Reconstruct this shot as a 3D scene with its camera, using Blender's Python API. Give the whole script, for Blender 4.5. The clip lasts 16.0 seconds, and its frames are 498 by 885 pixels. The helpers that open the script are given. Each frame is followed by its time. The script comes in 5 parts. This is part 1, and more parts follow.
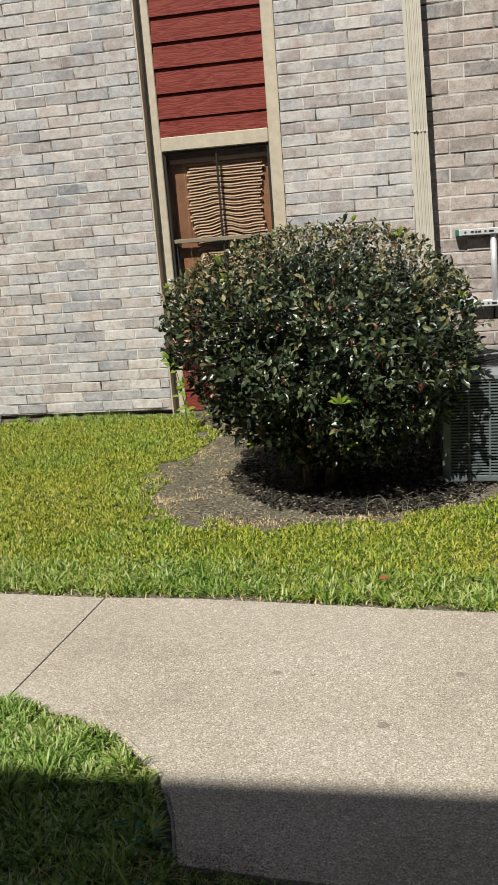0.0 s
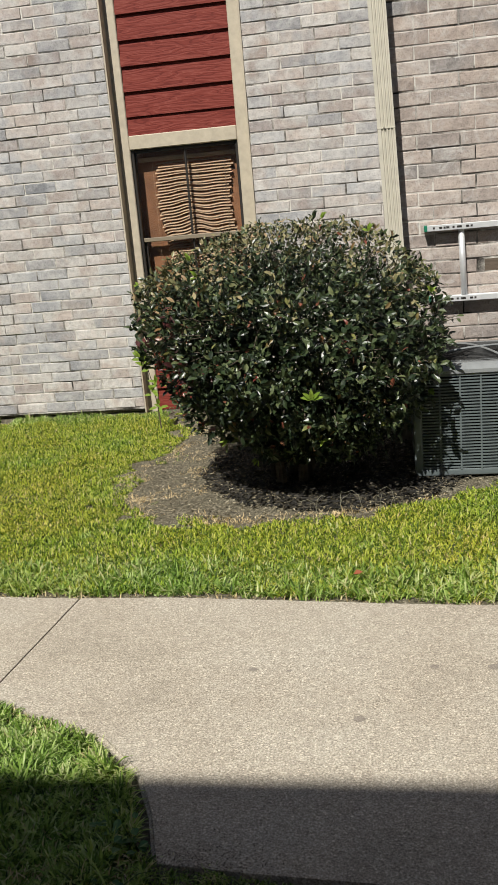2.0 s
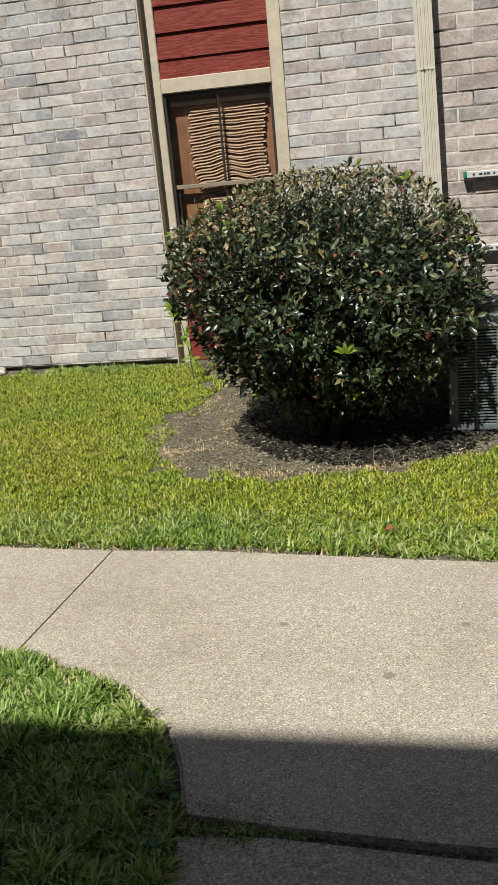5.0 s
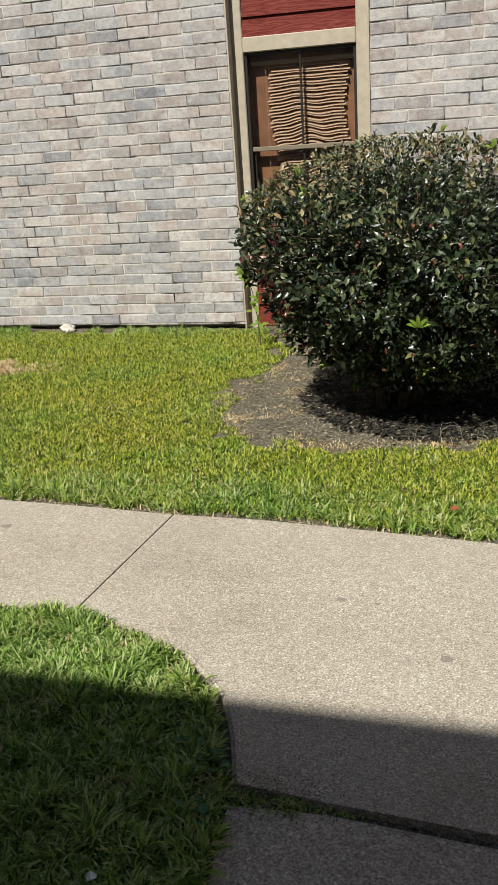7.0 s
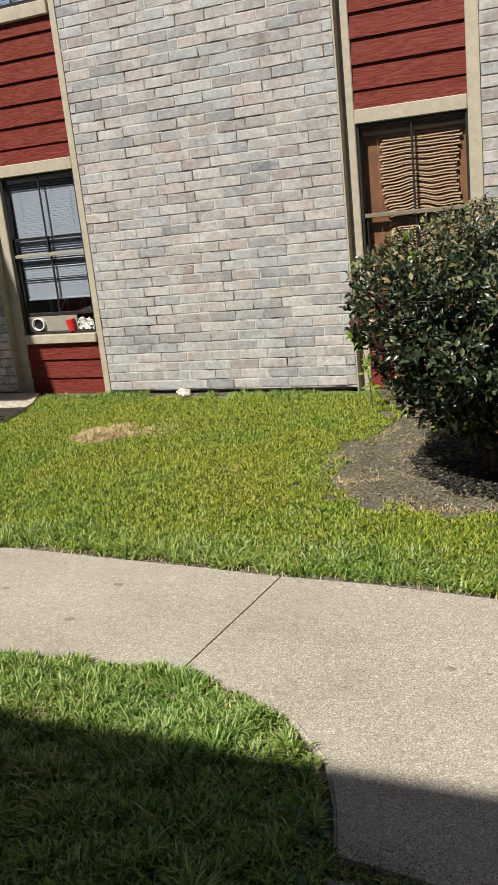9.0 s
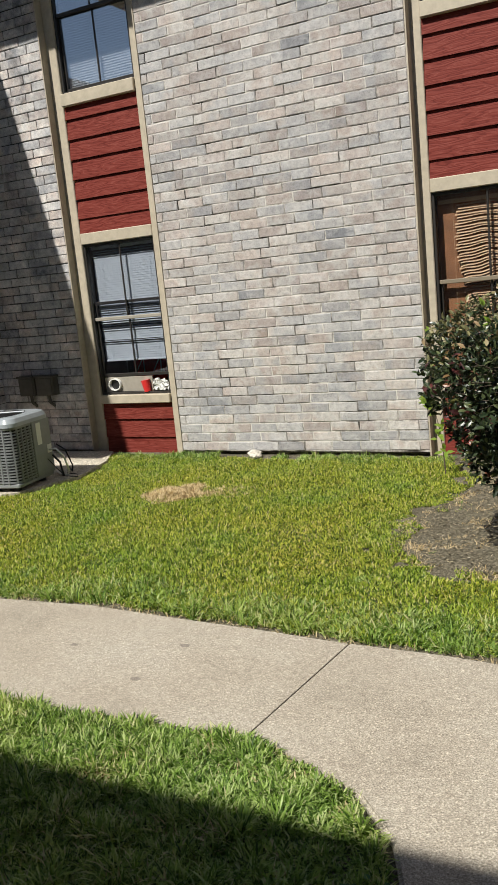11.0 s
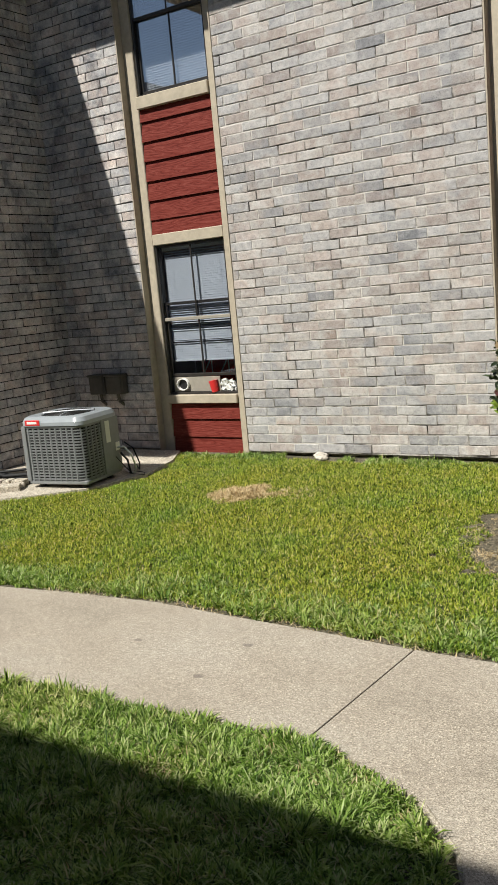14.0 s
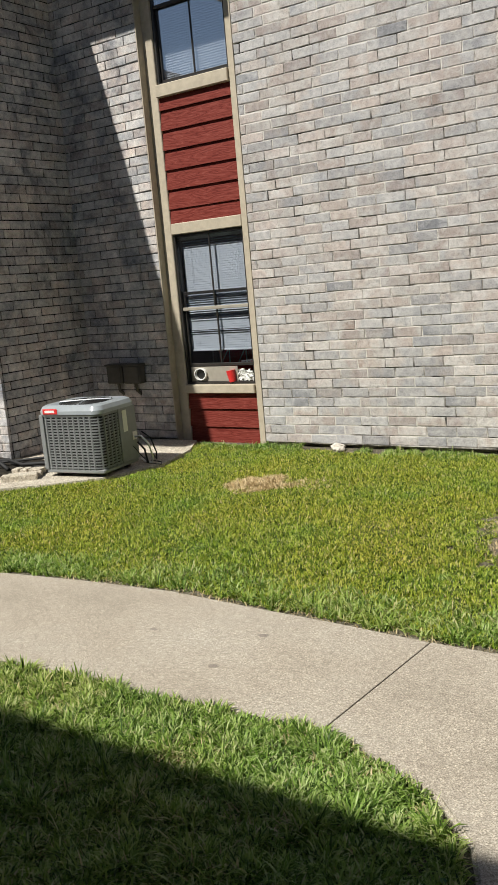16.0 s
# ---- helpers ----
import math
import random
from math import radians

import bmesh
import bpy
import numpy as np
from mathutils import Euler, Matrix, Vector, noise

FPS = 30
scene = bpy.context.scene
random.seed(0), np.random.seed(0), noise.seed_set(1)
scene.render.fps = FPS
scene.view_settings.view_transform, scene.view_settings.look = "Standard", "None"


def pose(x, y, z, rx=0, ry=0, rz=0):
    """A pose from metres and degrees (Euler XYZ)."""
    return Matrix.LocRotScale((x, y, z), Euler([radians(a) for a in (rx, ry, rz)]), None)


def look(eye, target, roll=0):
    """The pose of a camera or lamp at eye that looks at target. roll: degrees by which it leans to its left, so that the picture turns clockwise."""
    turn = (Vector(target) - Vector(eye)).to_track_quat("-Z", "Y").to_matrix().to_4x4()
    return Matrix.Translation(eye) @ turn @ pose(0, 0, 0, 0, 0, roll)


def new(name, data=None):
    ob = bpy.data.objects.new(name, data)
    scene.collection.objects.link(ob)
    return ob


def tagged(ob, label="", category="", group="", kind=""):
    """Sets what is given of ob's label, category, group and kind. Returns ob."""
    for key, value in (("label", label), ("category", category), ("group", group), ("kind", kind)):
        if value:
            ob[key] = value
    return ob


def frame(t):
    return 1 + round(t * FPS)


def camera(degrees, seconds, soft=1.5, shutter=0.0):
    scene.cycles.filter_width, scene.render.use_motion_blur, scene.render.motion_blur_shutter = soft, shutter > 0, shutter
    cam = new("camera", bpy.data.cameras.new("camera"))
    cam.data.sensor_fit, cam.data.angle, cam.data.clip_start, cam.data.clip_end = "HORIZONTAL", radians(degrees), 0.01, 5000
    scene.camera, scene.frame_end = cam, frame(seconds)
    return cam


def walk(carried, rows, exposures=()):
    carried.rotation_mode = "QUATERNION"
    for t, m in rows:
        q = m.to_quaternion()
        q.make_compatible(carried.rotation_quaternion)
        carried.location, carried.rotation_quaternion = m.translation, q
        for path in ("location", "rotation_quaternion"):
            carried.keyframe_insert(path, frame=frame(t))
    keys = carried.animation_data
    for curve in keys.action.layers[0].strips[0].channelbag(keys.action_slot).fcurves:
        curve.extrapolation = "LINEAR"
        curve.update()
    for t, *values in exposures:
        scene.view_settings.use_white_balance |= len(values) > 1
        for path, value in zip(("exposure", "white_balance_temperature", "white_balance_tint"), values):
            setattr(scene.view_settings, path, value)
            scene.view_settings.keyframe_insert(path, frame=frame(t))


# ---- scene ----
cam = camera(32.38, 16.0, soft=0.5)
# seconds, x, y, z, yaw, pitch, roll
ROWS = [
    (0.0, -0.000, -6.515, 1.454, 10.29, -14.63, 4.39),
    (0.5, 0.000, -6.524, 1.457, 9.94, -14.69, 4.20),
    (1.0, 0.001, -6.526, 1.461, 9.16, -14.80, 3.99),
    (1.5, 0.007, -6.527, 1.462, 8.64, -14.94, 4.06),
    (2.0, 0.005, -6.516, 1.452, 8.37, -14.92, 4.84),
    (2.5, 0.009, -6.501, 1.442, 8.11, -15.71, 5.79),
    (3.0, 0.012, -6.505, 1.446, 8.00, -16.50, 6.08),
    (3.2, 0.017, -6.502, 1.451, 8.00, -16.57, 6.22),
    (5.3, 0.001, -6.479, 1.468, 12.14, -18.64, 4.53),
    (5.5, -0.016, -6.473, 1.464, 13.69, -18.97, 4.23),
    (6.0, -0.021, -6.463, 1.460, 15.31, -19.95, 3.74),
    (6.5, -0.021, -6.461, 1.466, 15.40, -20.10, 3.68),
    (7.0, -0.016, -6.456, 1.478, 15.40, -20.14, 3.76),
    (7.5, -0.006, -6.468, 1.490, 16.36, -19.92, 3.97),
    (8.0, -0.000, -6.470, 1.484, 20.63, -18.31, 5.25),
    (8.5, 0.017, -6.471, 1.482, 21.46, -15.95, 5.48),
    (9.0, 0.022, -6.462, 1.479, 22.88, -15.33, 5.88),
    (9.5, 0.023, -6.470, 1.481, 24.92, -12.81, 6.12),
    (9.7, 0.018, -6.472, 1.486, 26.03, -11.86, 5.96),
    (12.0, 0.019, -6.461, 1.478, 28.86, -10.43, 5.56),
    (12.5, 0.013, -6.462, 1.475, 30.34, -10.25, 5.53),
    (13.0, 0.015, -6.465, 1.472, 30.80, -10.18, 5.55),
    (13.5, 0.012, -6.464, 1.473, 31.31, -10.18, 5.51),
    (14.0, 0.007, -6.464, 1.473, 32.26, -10.13, 5.22),
    (14.5, 0.006, -6.463, 1.474, 33.57, -10.06, 5.02),
    (15.0, 0.011, -6.463, 1.477, 33.89, -10.13, 5.09),
    (15.5, 0.006, -6.461, 1.476, 34.39, -10.15, 5.20),
    (16.0, -0.001, -6.452, 1.468, 33.47, -10.65, 4.97),
]
EXPOSURE = 0.32
walk(cam, [(t, pose(x, y, z, 90 + p, r, w)) for t, x, y, z, w, p, r in ROWS],
     exposures=[(0.0, EXPOSURE), (16.0, EXPOSURE)])

# ---- world and sun ----
SUN = Vector((0.238, 0.80, -1.0)).normalized()      # the way the sunlight travels
world = bpy.data.worlds.new("sky")
scene.world = world
world.use_nodes = True
wn = world.node_tree.nodes
wl = world.node_tree.links
sky = wn.new("ShaderNodeTexSky")
sky.sky_type = "NISHITA"
sky.sun_disc = False
sky.sun_elevation = math.asin(-SUN.z)
sky.sun_rotation = math.atan2(-SUN.x, -SUN.y)
sky.air_density, sky.dust_density, sky.ozone_density = 1.0, 0.5, 2.0
wcoord = wn.new("ShaderNodeTexCoord")
wmap = wn.new("ShaderNodeMapping")
wmap.inputs["Scale"].default_value = (1.0, 1.0, 2.2)
wcloud = wn.new("ShaderNodeTexNoise")
wcloud.inputs["Scale"].default_value = 3.2
wcloud.inputs["Detail"].default_value = 7.0
wramp = wn.new("ShaderNodeValToRGB")
wramp.color_ramp.elements[0].position, wramp.color_ramp.elements[1].position = 0.53, 0.76
wmix = wn.new("ShaderNodeMixRGB")
wmix.inputs["Color2"].default_value = (6.0, 6.3, 6.8, 1)
wl.new(wcoord.outputs["Generated"], wmap.inputs["Vector"])
wl.new(wmap.outputs["Vector"], wcloud.inputs["Vector"])
wl.new(wcloud.outputs["Fac"], wramp.inputs["Fac"])
wl.new(wramp.outputs["Color"], wmix.inputs["Fac"])
wl.new(sky.outputs["Color"], wmix.inputs["Color1"])
wl.new(wmix.outputs["Color"], wn["Background"].inputs["Color"])
wn["Background"].inputs["Strength"].default_value = 0.047

sun_data = bpy.data.lights.new("sun", "SUN")
sun_data.energy = 5.0
sun_data.angle = radians(0.53)
sun_data.color = (1.0, 0.97, 0.885)
sun_ob = new("sun", sun_data)
sun_ob.matrix_world = look((-3, -12, 14), Vector((-3, -12, 14)) + SUN)


# ---- materials ----
def material(name, rough=0.7, metal=0.0, spec=0.5):
    m = bpy.data.materials.new(name)
    m.use_nodes = True
    b = m.node_tree.nodes["Principled BSDF"]
    b.inputs["Roughness"].default_value = rough
    b.inputs["Metallic"].default_value = metal
    b.inputs["Specular IOR Level"].default_value = spec
    return m, m.node_tree.nodes, m.node_tree.links, b


def coords(n, l, scale=(1, 1, 1), world_space=False):
    mp = n.new("ShaderNodeMapping")
    mp.inputs["Scale"].default_value = scale
    if world_space:
        l.new(n.new("ShaderNodeNewGeometry").outputs["Position"], mp.inputs["Vector"])
    else:
        l.new(n.new("ShaderNodeTexCoord").outputs["Object"], mp.inputs["Vector"])
    return mp.outputs["Vector"]


def noise_tex(n, l, vec, scale, detail=4.0, rough=0.55, distort=0.0):
    t = n.new("ShaderNodeTexNoise")
    t.inputs["Scale"].default_value = scale
    t.inputs["Detail"].default_value = detail
    t.inputs["Roughness"].default_value = rough
    t.inputs["Distortion"].default_value = distort
    l.new(vec, t.inputs["Vector"])
    return t.outputs["Fac"]


def ramp(n, l, fac, stops):
    r = n.new("ShaderNodeValToRGB")
    e = r.color_ramp.elements
    while len(e) < len(stops):
        e.new(0.5)
    for k, (p, c) in enumerate(stops):
        e[k].position = p
        e[k].color = (*c, 1)
    l.new(fac, r.inputs["Fac"])
    return r.outputs["Color"]


def mixc(n, l, kind, fac, a, b):
    m = n.new("ShaderNodeMixRGB")
    m.blend_type = kind
    for key, v in (("Fac", fac), ("Color1", a), ("Color2", b)):
        if isinstance(v, (int, float)):
            m.inputs[key].default_value = v
        elif isinstance(v, tuple):
            m.inputs[key].default_value = (*v, 1)
        else:
            l.new(v, m.inputs[key])
    return m.outputs["Color"]


def bump(n, l, b, height, strength, dist=0.01):
    k = n.new("ShaderNodeBump")
    k.inputs["Strength"].default_value = strength
    k.inputs["Distance"].default_value = dist
    l.new(height, k.inputs["Height"])
    l.new(k.outputs["Normal"], b.inputs["Normal"])


def mat_brick(name, island, warm, cool_blotch=False):
    m, n, l, b = material(name, 0.9, spec=0.25)
    if island:
        rnd = n.new("ShaderNodeNewGeometry").outputs["Random Per Island"]
    else:
        rnd = n.new("ShaderNodeObjectInfo").outputs["Random"]
    pos = coords(n, l, world_space=True)
    drift = noise_tex(n, l, pos, 1.7, 4, 0.6)
    pick = n.new("ShaderNodeMath")
    pick.operation = "MULTIPLY_ADD"
    l.new(rnd, pick.inputs[0])
    pick.inputs[1].default_value = 0.6
    shift = n.new("ShaderNodeMath")
    shift.operation = "MULTIPLY_ADD"
    l.new(drift, shift.inputs[0])
    shift.inputs[1].default_value, shift.inputs[2].default_value = 1.4, -0.50
    l.new(shift.outputs[0], pick.inputs[2])
    if warm:
        stops = [(0.0, (0.27, 0.262, 0.258)), (0.25, (0.40, 0.352, 0.32)), (0.5, (0.43, 0.372, 0.335)),
                 (0.72, (0.375, 0.315, 0.278)), (0.88, (0.29, 0.285, 0.285)), (1.0, (0.45, 0.41, 0.375))]
    else:
        stops = [(0.0, (0.27, 0.28, 0.30)), (0.14, (0.385, 0.39, 0.405)), (0.27, (0.475, 0.465, 0.46)),
                 (0.38, (0.40, 0.40, 0.41)), (0.48, (0.46, 0.42, 0.395)), (0.58, (0.51, 0.495, 0.48)), (0.68, (0.44, 0.385, 0.355)),
                 (0.77, (0.47, 0.42, 0.40)), (0.86, (0.53, 0.515, 0.50)), (0.93, (0.45, 0.415, 0.39)), (1.0, (0.38, 0.315, 0.28))]
    base = ramp(n, l, pick.outputs[0], [(p, (c[0] * 0.925, c[1] * 0.915, c[2] * 0.91)) for p, c in stops])
    # each brick its own lightness
    tone = n.new("ShaderNodeTexWhiteNoise")
    tone.noise_dimensions = "1D"
    l.new(rnd, tone.inputs["W"])
    base = mixc(n, l, "MULTIPLY", 1.0, base, ramp(n, l, tone.outputs["Value"], [(0.0, (0.74, 0.74, 0.76)), (0.15, (0.87, 0.865, 0.87)), (0.5, (0.98, 0.975, 0.975)), (1.0, (1.12, 1.11, 1.10))]))
    mott = ramp(n, l, noise_tex(n, l, pos, 24, 6, 0.75), [(0.28, (0.58, 0.58, 0.59)), (0.5, (0.97, 0.97, 0.97)), (0.75, (1.3, 1.29, 1.27))])
    base = mixc(n, l, "MULTIPLY", 0.85, base, mott)
    grit = noise_tex(n, l, pos, 115, 4, 0.8)
    base = mixc(n, l, "MULTIPLY", 0.9, base, ramp(n, l, grit, [(0.30, (0.40, 0.39, 0.38)), (0.44, (0.97, 0.97, 0.97)), (0.75, (1.15, 1.15, 1.15))]))
    wash = ramp(n, l, noise_tex(n, l, pos, 8, 7, 0.8, 0.8), [(0.50, (0, 0, 0)), (0.72, (0.62, 0.62, 0.62))])
    base = mixc(n, l, "MIX", wash, base, (0.62, 0.61, 0.60))
    # large blotches, from darker and bluish to lighter than the base
    if cool_blotch:
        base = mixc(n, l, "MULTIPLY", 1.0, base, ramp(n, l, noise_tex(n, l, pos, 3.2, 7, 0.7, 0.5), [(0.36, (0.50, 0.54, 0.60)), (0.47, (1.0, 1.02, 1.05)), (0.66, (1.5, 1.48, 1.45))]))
    l.new(base, b.inputs["Base Color"])
    bump(n, l, b, mixc(n, l, "ADD", 0.5, grit, noise_tex(n, l, pos, 40, 4)), 0.8, 0.006)
    return m


def mat_mortar(name, stops):
    m, n, l, b = material(name, 0.95, spec=0.1)
    pos = coords(n, l, world_space=True)
    c = ramp(n, l, noise_tex(n, l, pos, 2.6, 7, 0.72), stops)
    l.new(c, b.inputs["Base Color"])
    bump(n, l, b, noise_tex(n, l, pos, 160, 4, 0.7), 0.7, 0.006)
    return m


def mat_speckle(name, dark, mid, light, rough=0.9, scale=230, blot=1.6, relief=0.5, pebble=0):
    m, n, l, b = material(name, rough, spec=0.2)
    pos = coords(n, l, world_space=True)
    c = ramp(n, l, noise_tex(n, l, pos, scale, 3, 0.8), [(0.30, dark), (0.5, mid), (0.72, light)])
    c2 = ramp(n, l, noise_tex(n, l, pos, blot, 6, 0.65), [(0.25, (0.80, 0.78, 0.75)), (0.45, (1.02, 0.99, 0.955)), (0.7, (1.12, 1.12, 1.11))])
    c = mixc(n, l, "MULTIPLY", 1.0, c, c2)
    if pebble:
        vo = n.new("ShaderNodeTexVoronoi")
        vo.inputs["Scale"].default_value = pebble
        l.new(pos, vo.inputs["Vector"])
        sep = n.new("ShaderNodeSeparateColor")
        l.new(vo.outputs["Color"], sep.inputs["Color"])
        c = mixc(n, l, "MULTIPLY", 0.5, c, ramp(n, l, sep.outputs["Red"], [(0.0, (0.50, 0.47, 0.43)), (0.3, (0.88, 0.86, 0.83)), (0.72, (1.02, 1.01, 0.98)), (0.88, (1.3, 1.29, 1.25)), (1.0, (1.75, 1.73, 1.66))]))
        c = mixc(n, l, "MULTIPLY", 0.5, c, ramp(n, l, noise_tex(n, l, pos, 38, 5, 0.7), [(0.3, (0.72, 0.70, 0.68)), (0.5, (1.0, 0.985, 0.965)), (0.68, (1.27, 1.28, 1.28))]))
    st = ramp(n, l, noise_tex(n, l, pos, 17, 5, 0.6), [(0.62, (1, 1, 1)), (0.78, (0.82, 0.80, 0.77))])
    c = mixc(n, l, "MULTIPLY", 1.0, c, st)
    l.new(c, b.inputs["Base Color"])
    relief_map = noise_tex(n, l, pos, scale * 0.8, 4, 0.75)
    if pebble:
        relief_map = mixc(n, l, "MIX", 0.5, relief_map, vo.outputs["Distance"])
    bump(n, l, b, relief_map, relief, 0.004)
    return m


def mat_wood(name, a, c, rough=0.55):
    m, n, l, b = material(name, rough, spec=0.4)
    pos = coords(n, l, (3.0, 3.0, 40.0), True)
    g = noise_tex(n, l, pos, 1.6, 8, 0.7, 1.2)
    col = ramp(n, l, g, [(0.25, a), (0.6, c), (0.85, tuple(min(1, x * 1.25) for x in c))])
    pos2 = coords(n, l, world_space=True)
    wear = ramp(n, l, noise_tex(n, l, pos2, 5, 6, 0.75), [(0.3, (0.78, 0.78, 0.78)), (0.65, (1.04, 1.04, 1.04))])
    l.new(mixc(n, l, "MULTIPLY", 1.0, col, wear), b.inputs["Base Color"])
    bump(n, l, b, g, 0.6, 0.005)
    return m


def mat_siding():
    m, n, l, b = material("red_siding", 0.65, spec=0.15)
    seed = n.new("ShaderNodeObjectInfo").outputs["Random"]
    mp = n.new("ShaderNodeMapping")
    mp.inputs["Scale"].default_value = (2.4, 2.4, 21.0)
    l.new(n.new("ShaderNodeNewGeometry").outputs["Position"], mp.inputs["Vector"])
    comb = n.new("ShaderNodeCombineXYZ")
    mul = n.new("ShaderNodeMath")
    mul.operation = "MULTIPLY"
    mul.inputs[1].default_value = 37.0
    l.new(seed, mul.inputs[0])
    l.new(mul.outputs[0], comb.inputs["X"])
    l.new(comb.outputs["Vector"], mp.inputs["Location"])
    warp = noise_tex(n, l, mp.outputs["Vector"], 0.9, 2, 0.5)
    rings = n.new("ShaderNodeMath")
    rings.operation = "MULTIPLY"
    rings.inputs[1].default_value = 48.0
    l.new(warp, rings.inputs[0])
    sine = n.new("ShaderNodeMath")
    sine.operation = "SINE"
    l.new(rings.outputs[0], sine.inputs[0])
    half = n.new("ShaderNodeMath")
    half.operation = "MULTIPLY_ADD"
    half.inputs[1].default_value, half.inputs[2].default_value = 0.5, 0.5
    l.new(sine.outputs[0], half.inputs[0])
    col = ramp(n, l, half.outputs[0], [(0.0, (0.105, 0.014, 0.010)), (0.10, (0.148, 0.025, 0.018)), (0.90, (0.160, 0.029, 0.021)), (0.97, (0.172, 0.034, 0.025)), (1.0, (0.20, 0.047, 0.036))])
    pos = coords(n, l, (6.0, 6.0, 40.0), True)
    worn = ramp(n, l, noise_tex(n, l, pos, 1.3, 7, 0.75), [(0.58, (0, 0, 0)), (0.8, (0.30, 0.30, 0.30))])
    col = mixc(n, l, "MIX", worn, col, (0.34, 0.13, 0.10))
    l.new(col, b.inputs["Base Color"])
    bump(n, l, b, half.outputs[0], 0.3, 0.003)
    return m


def mat_plain(name, col, rough=0.5, metal=0.0, vary=0.12, scale=14, spec=0.5, relief=0.08):
    m, n, l, b = material(name, rough, metal, spec)
    pos = coords(n, l, world_space=True)
    f = noise_tex(n, l, pos, scale, 6, 0.65)
    col_r = ramp(n, l, f, [(0.3, tuple(x * (1 - vary) for x in col)), (0.7, tuple(min(1, x * (1 + vary)) for x in col))])
    l.new(col_r, b.inputs["Base Color"])
    bump(n, l, b, noise_tex(n, l, pos, scale * 9, 3), relief, 0.003)
    return m


def mat_blade(name, stops, pos_stops, through_light=0.3):
    m, n, l, b = material(name, 0.55, spec=0.35)
    rnd = n.new("ShaderNodeNewGeometry").outputs["Random Per Island"]
    c = ramp(n, l, rnd, stops)
    pos = coords(n, l, world_space=True)
    c = mixc(n, l, "MULTIPLY", 1.0, c, ramp(n, l, noise_tex(n, l, pos, 1.3, 4, 0.6), pos_stops))
    l.new(c, b.inputs["Base Color"])
    b.inputs["Subsurface Weight"].default_value = 0.0
    tr = n.new("ShaderNodeBsdfTranslucent")
    l.new(c, tr.inputs["Color"])
    mx = n.new("ShaderNodeMixShader")
    mx.inputs["Fac"].default_value = through_light
    l.new(b.outputs["BSDF"], mx.inputs[1])
    l.new(tr.outputs["BSDF"], mx.inputs[2])
    l.new(mx.outputs["Shader"], n["Material Output"].inputs["Surface"])
    return m


def mat_leaf(name, stops, rough=0.36, trans=0.10):
    m, n, l, b = material(name, rough, spec=0.5)
    c = ramp(n, l, n.new("ShaderNodeNewGeometry").outputs["Random Per Island"], stops)
    pos = coords(n, l, world_space=True)
    c = mixc(n, l, "MULTIPLY", 0.7, c, ramp(n, l, noise_tex(n, l, pos, 60, 4), [(0.3, (0.7, 0.7, 0.7)), (0.7, (1.15, 1.15, 1.1))]))
    l.new(c, b.inputs["Base Color"])
    tr = n.new("ShaderNodeBsdfTranslucent")
    l.new(c, tr.inputs["Color"])
    mx = n.new("ShaderNodeMixShader")
    mx.inputs["Fac"].default_value = trans
    l.new(b.outputs["BSDF"], mx.inputs[1])
    l.new(tr.outputs["BSDF"], mx.inputs[2])
    l.new(mx.outputs["Shader"], n["Material Output"].inputs["Surface"])
    return m


def mat_glass(name, gloss):
    m = bpy.data.materials.new(name)
    m.use_nodes = True
    n, l = m.node_tree.nodes, m.node_tree.links
    n.remove(n["Principled BSDF"])
    t, g, mx = n.new("ShaderNodeBsdfTransparent"), n.new("ShaderNodeBsdfGlossy"), n.new("ShaderNodeMixShader")
    t.inputs["Color"].default_value = (0.90, 0.92, 0.95, 1)
    g.inputs["Roughness"].default_value = 0.02
    mx.inputs["Fac"].default_value = gloss
    l.new(t.outputs["BSDF"], mx.inputs[1])
    l.new(g.outputs["BSDF"], mx.inputs[2])
    l.new(mx.outputs["Shader"], n["Material Output"].inputs["Surface"])
    return m


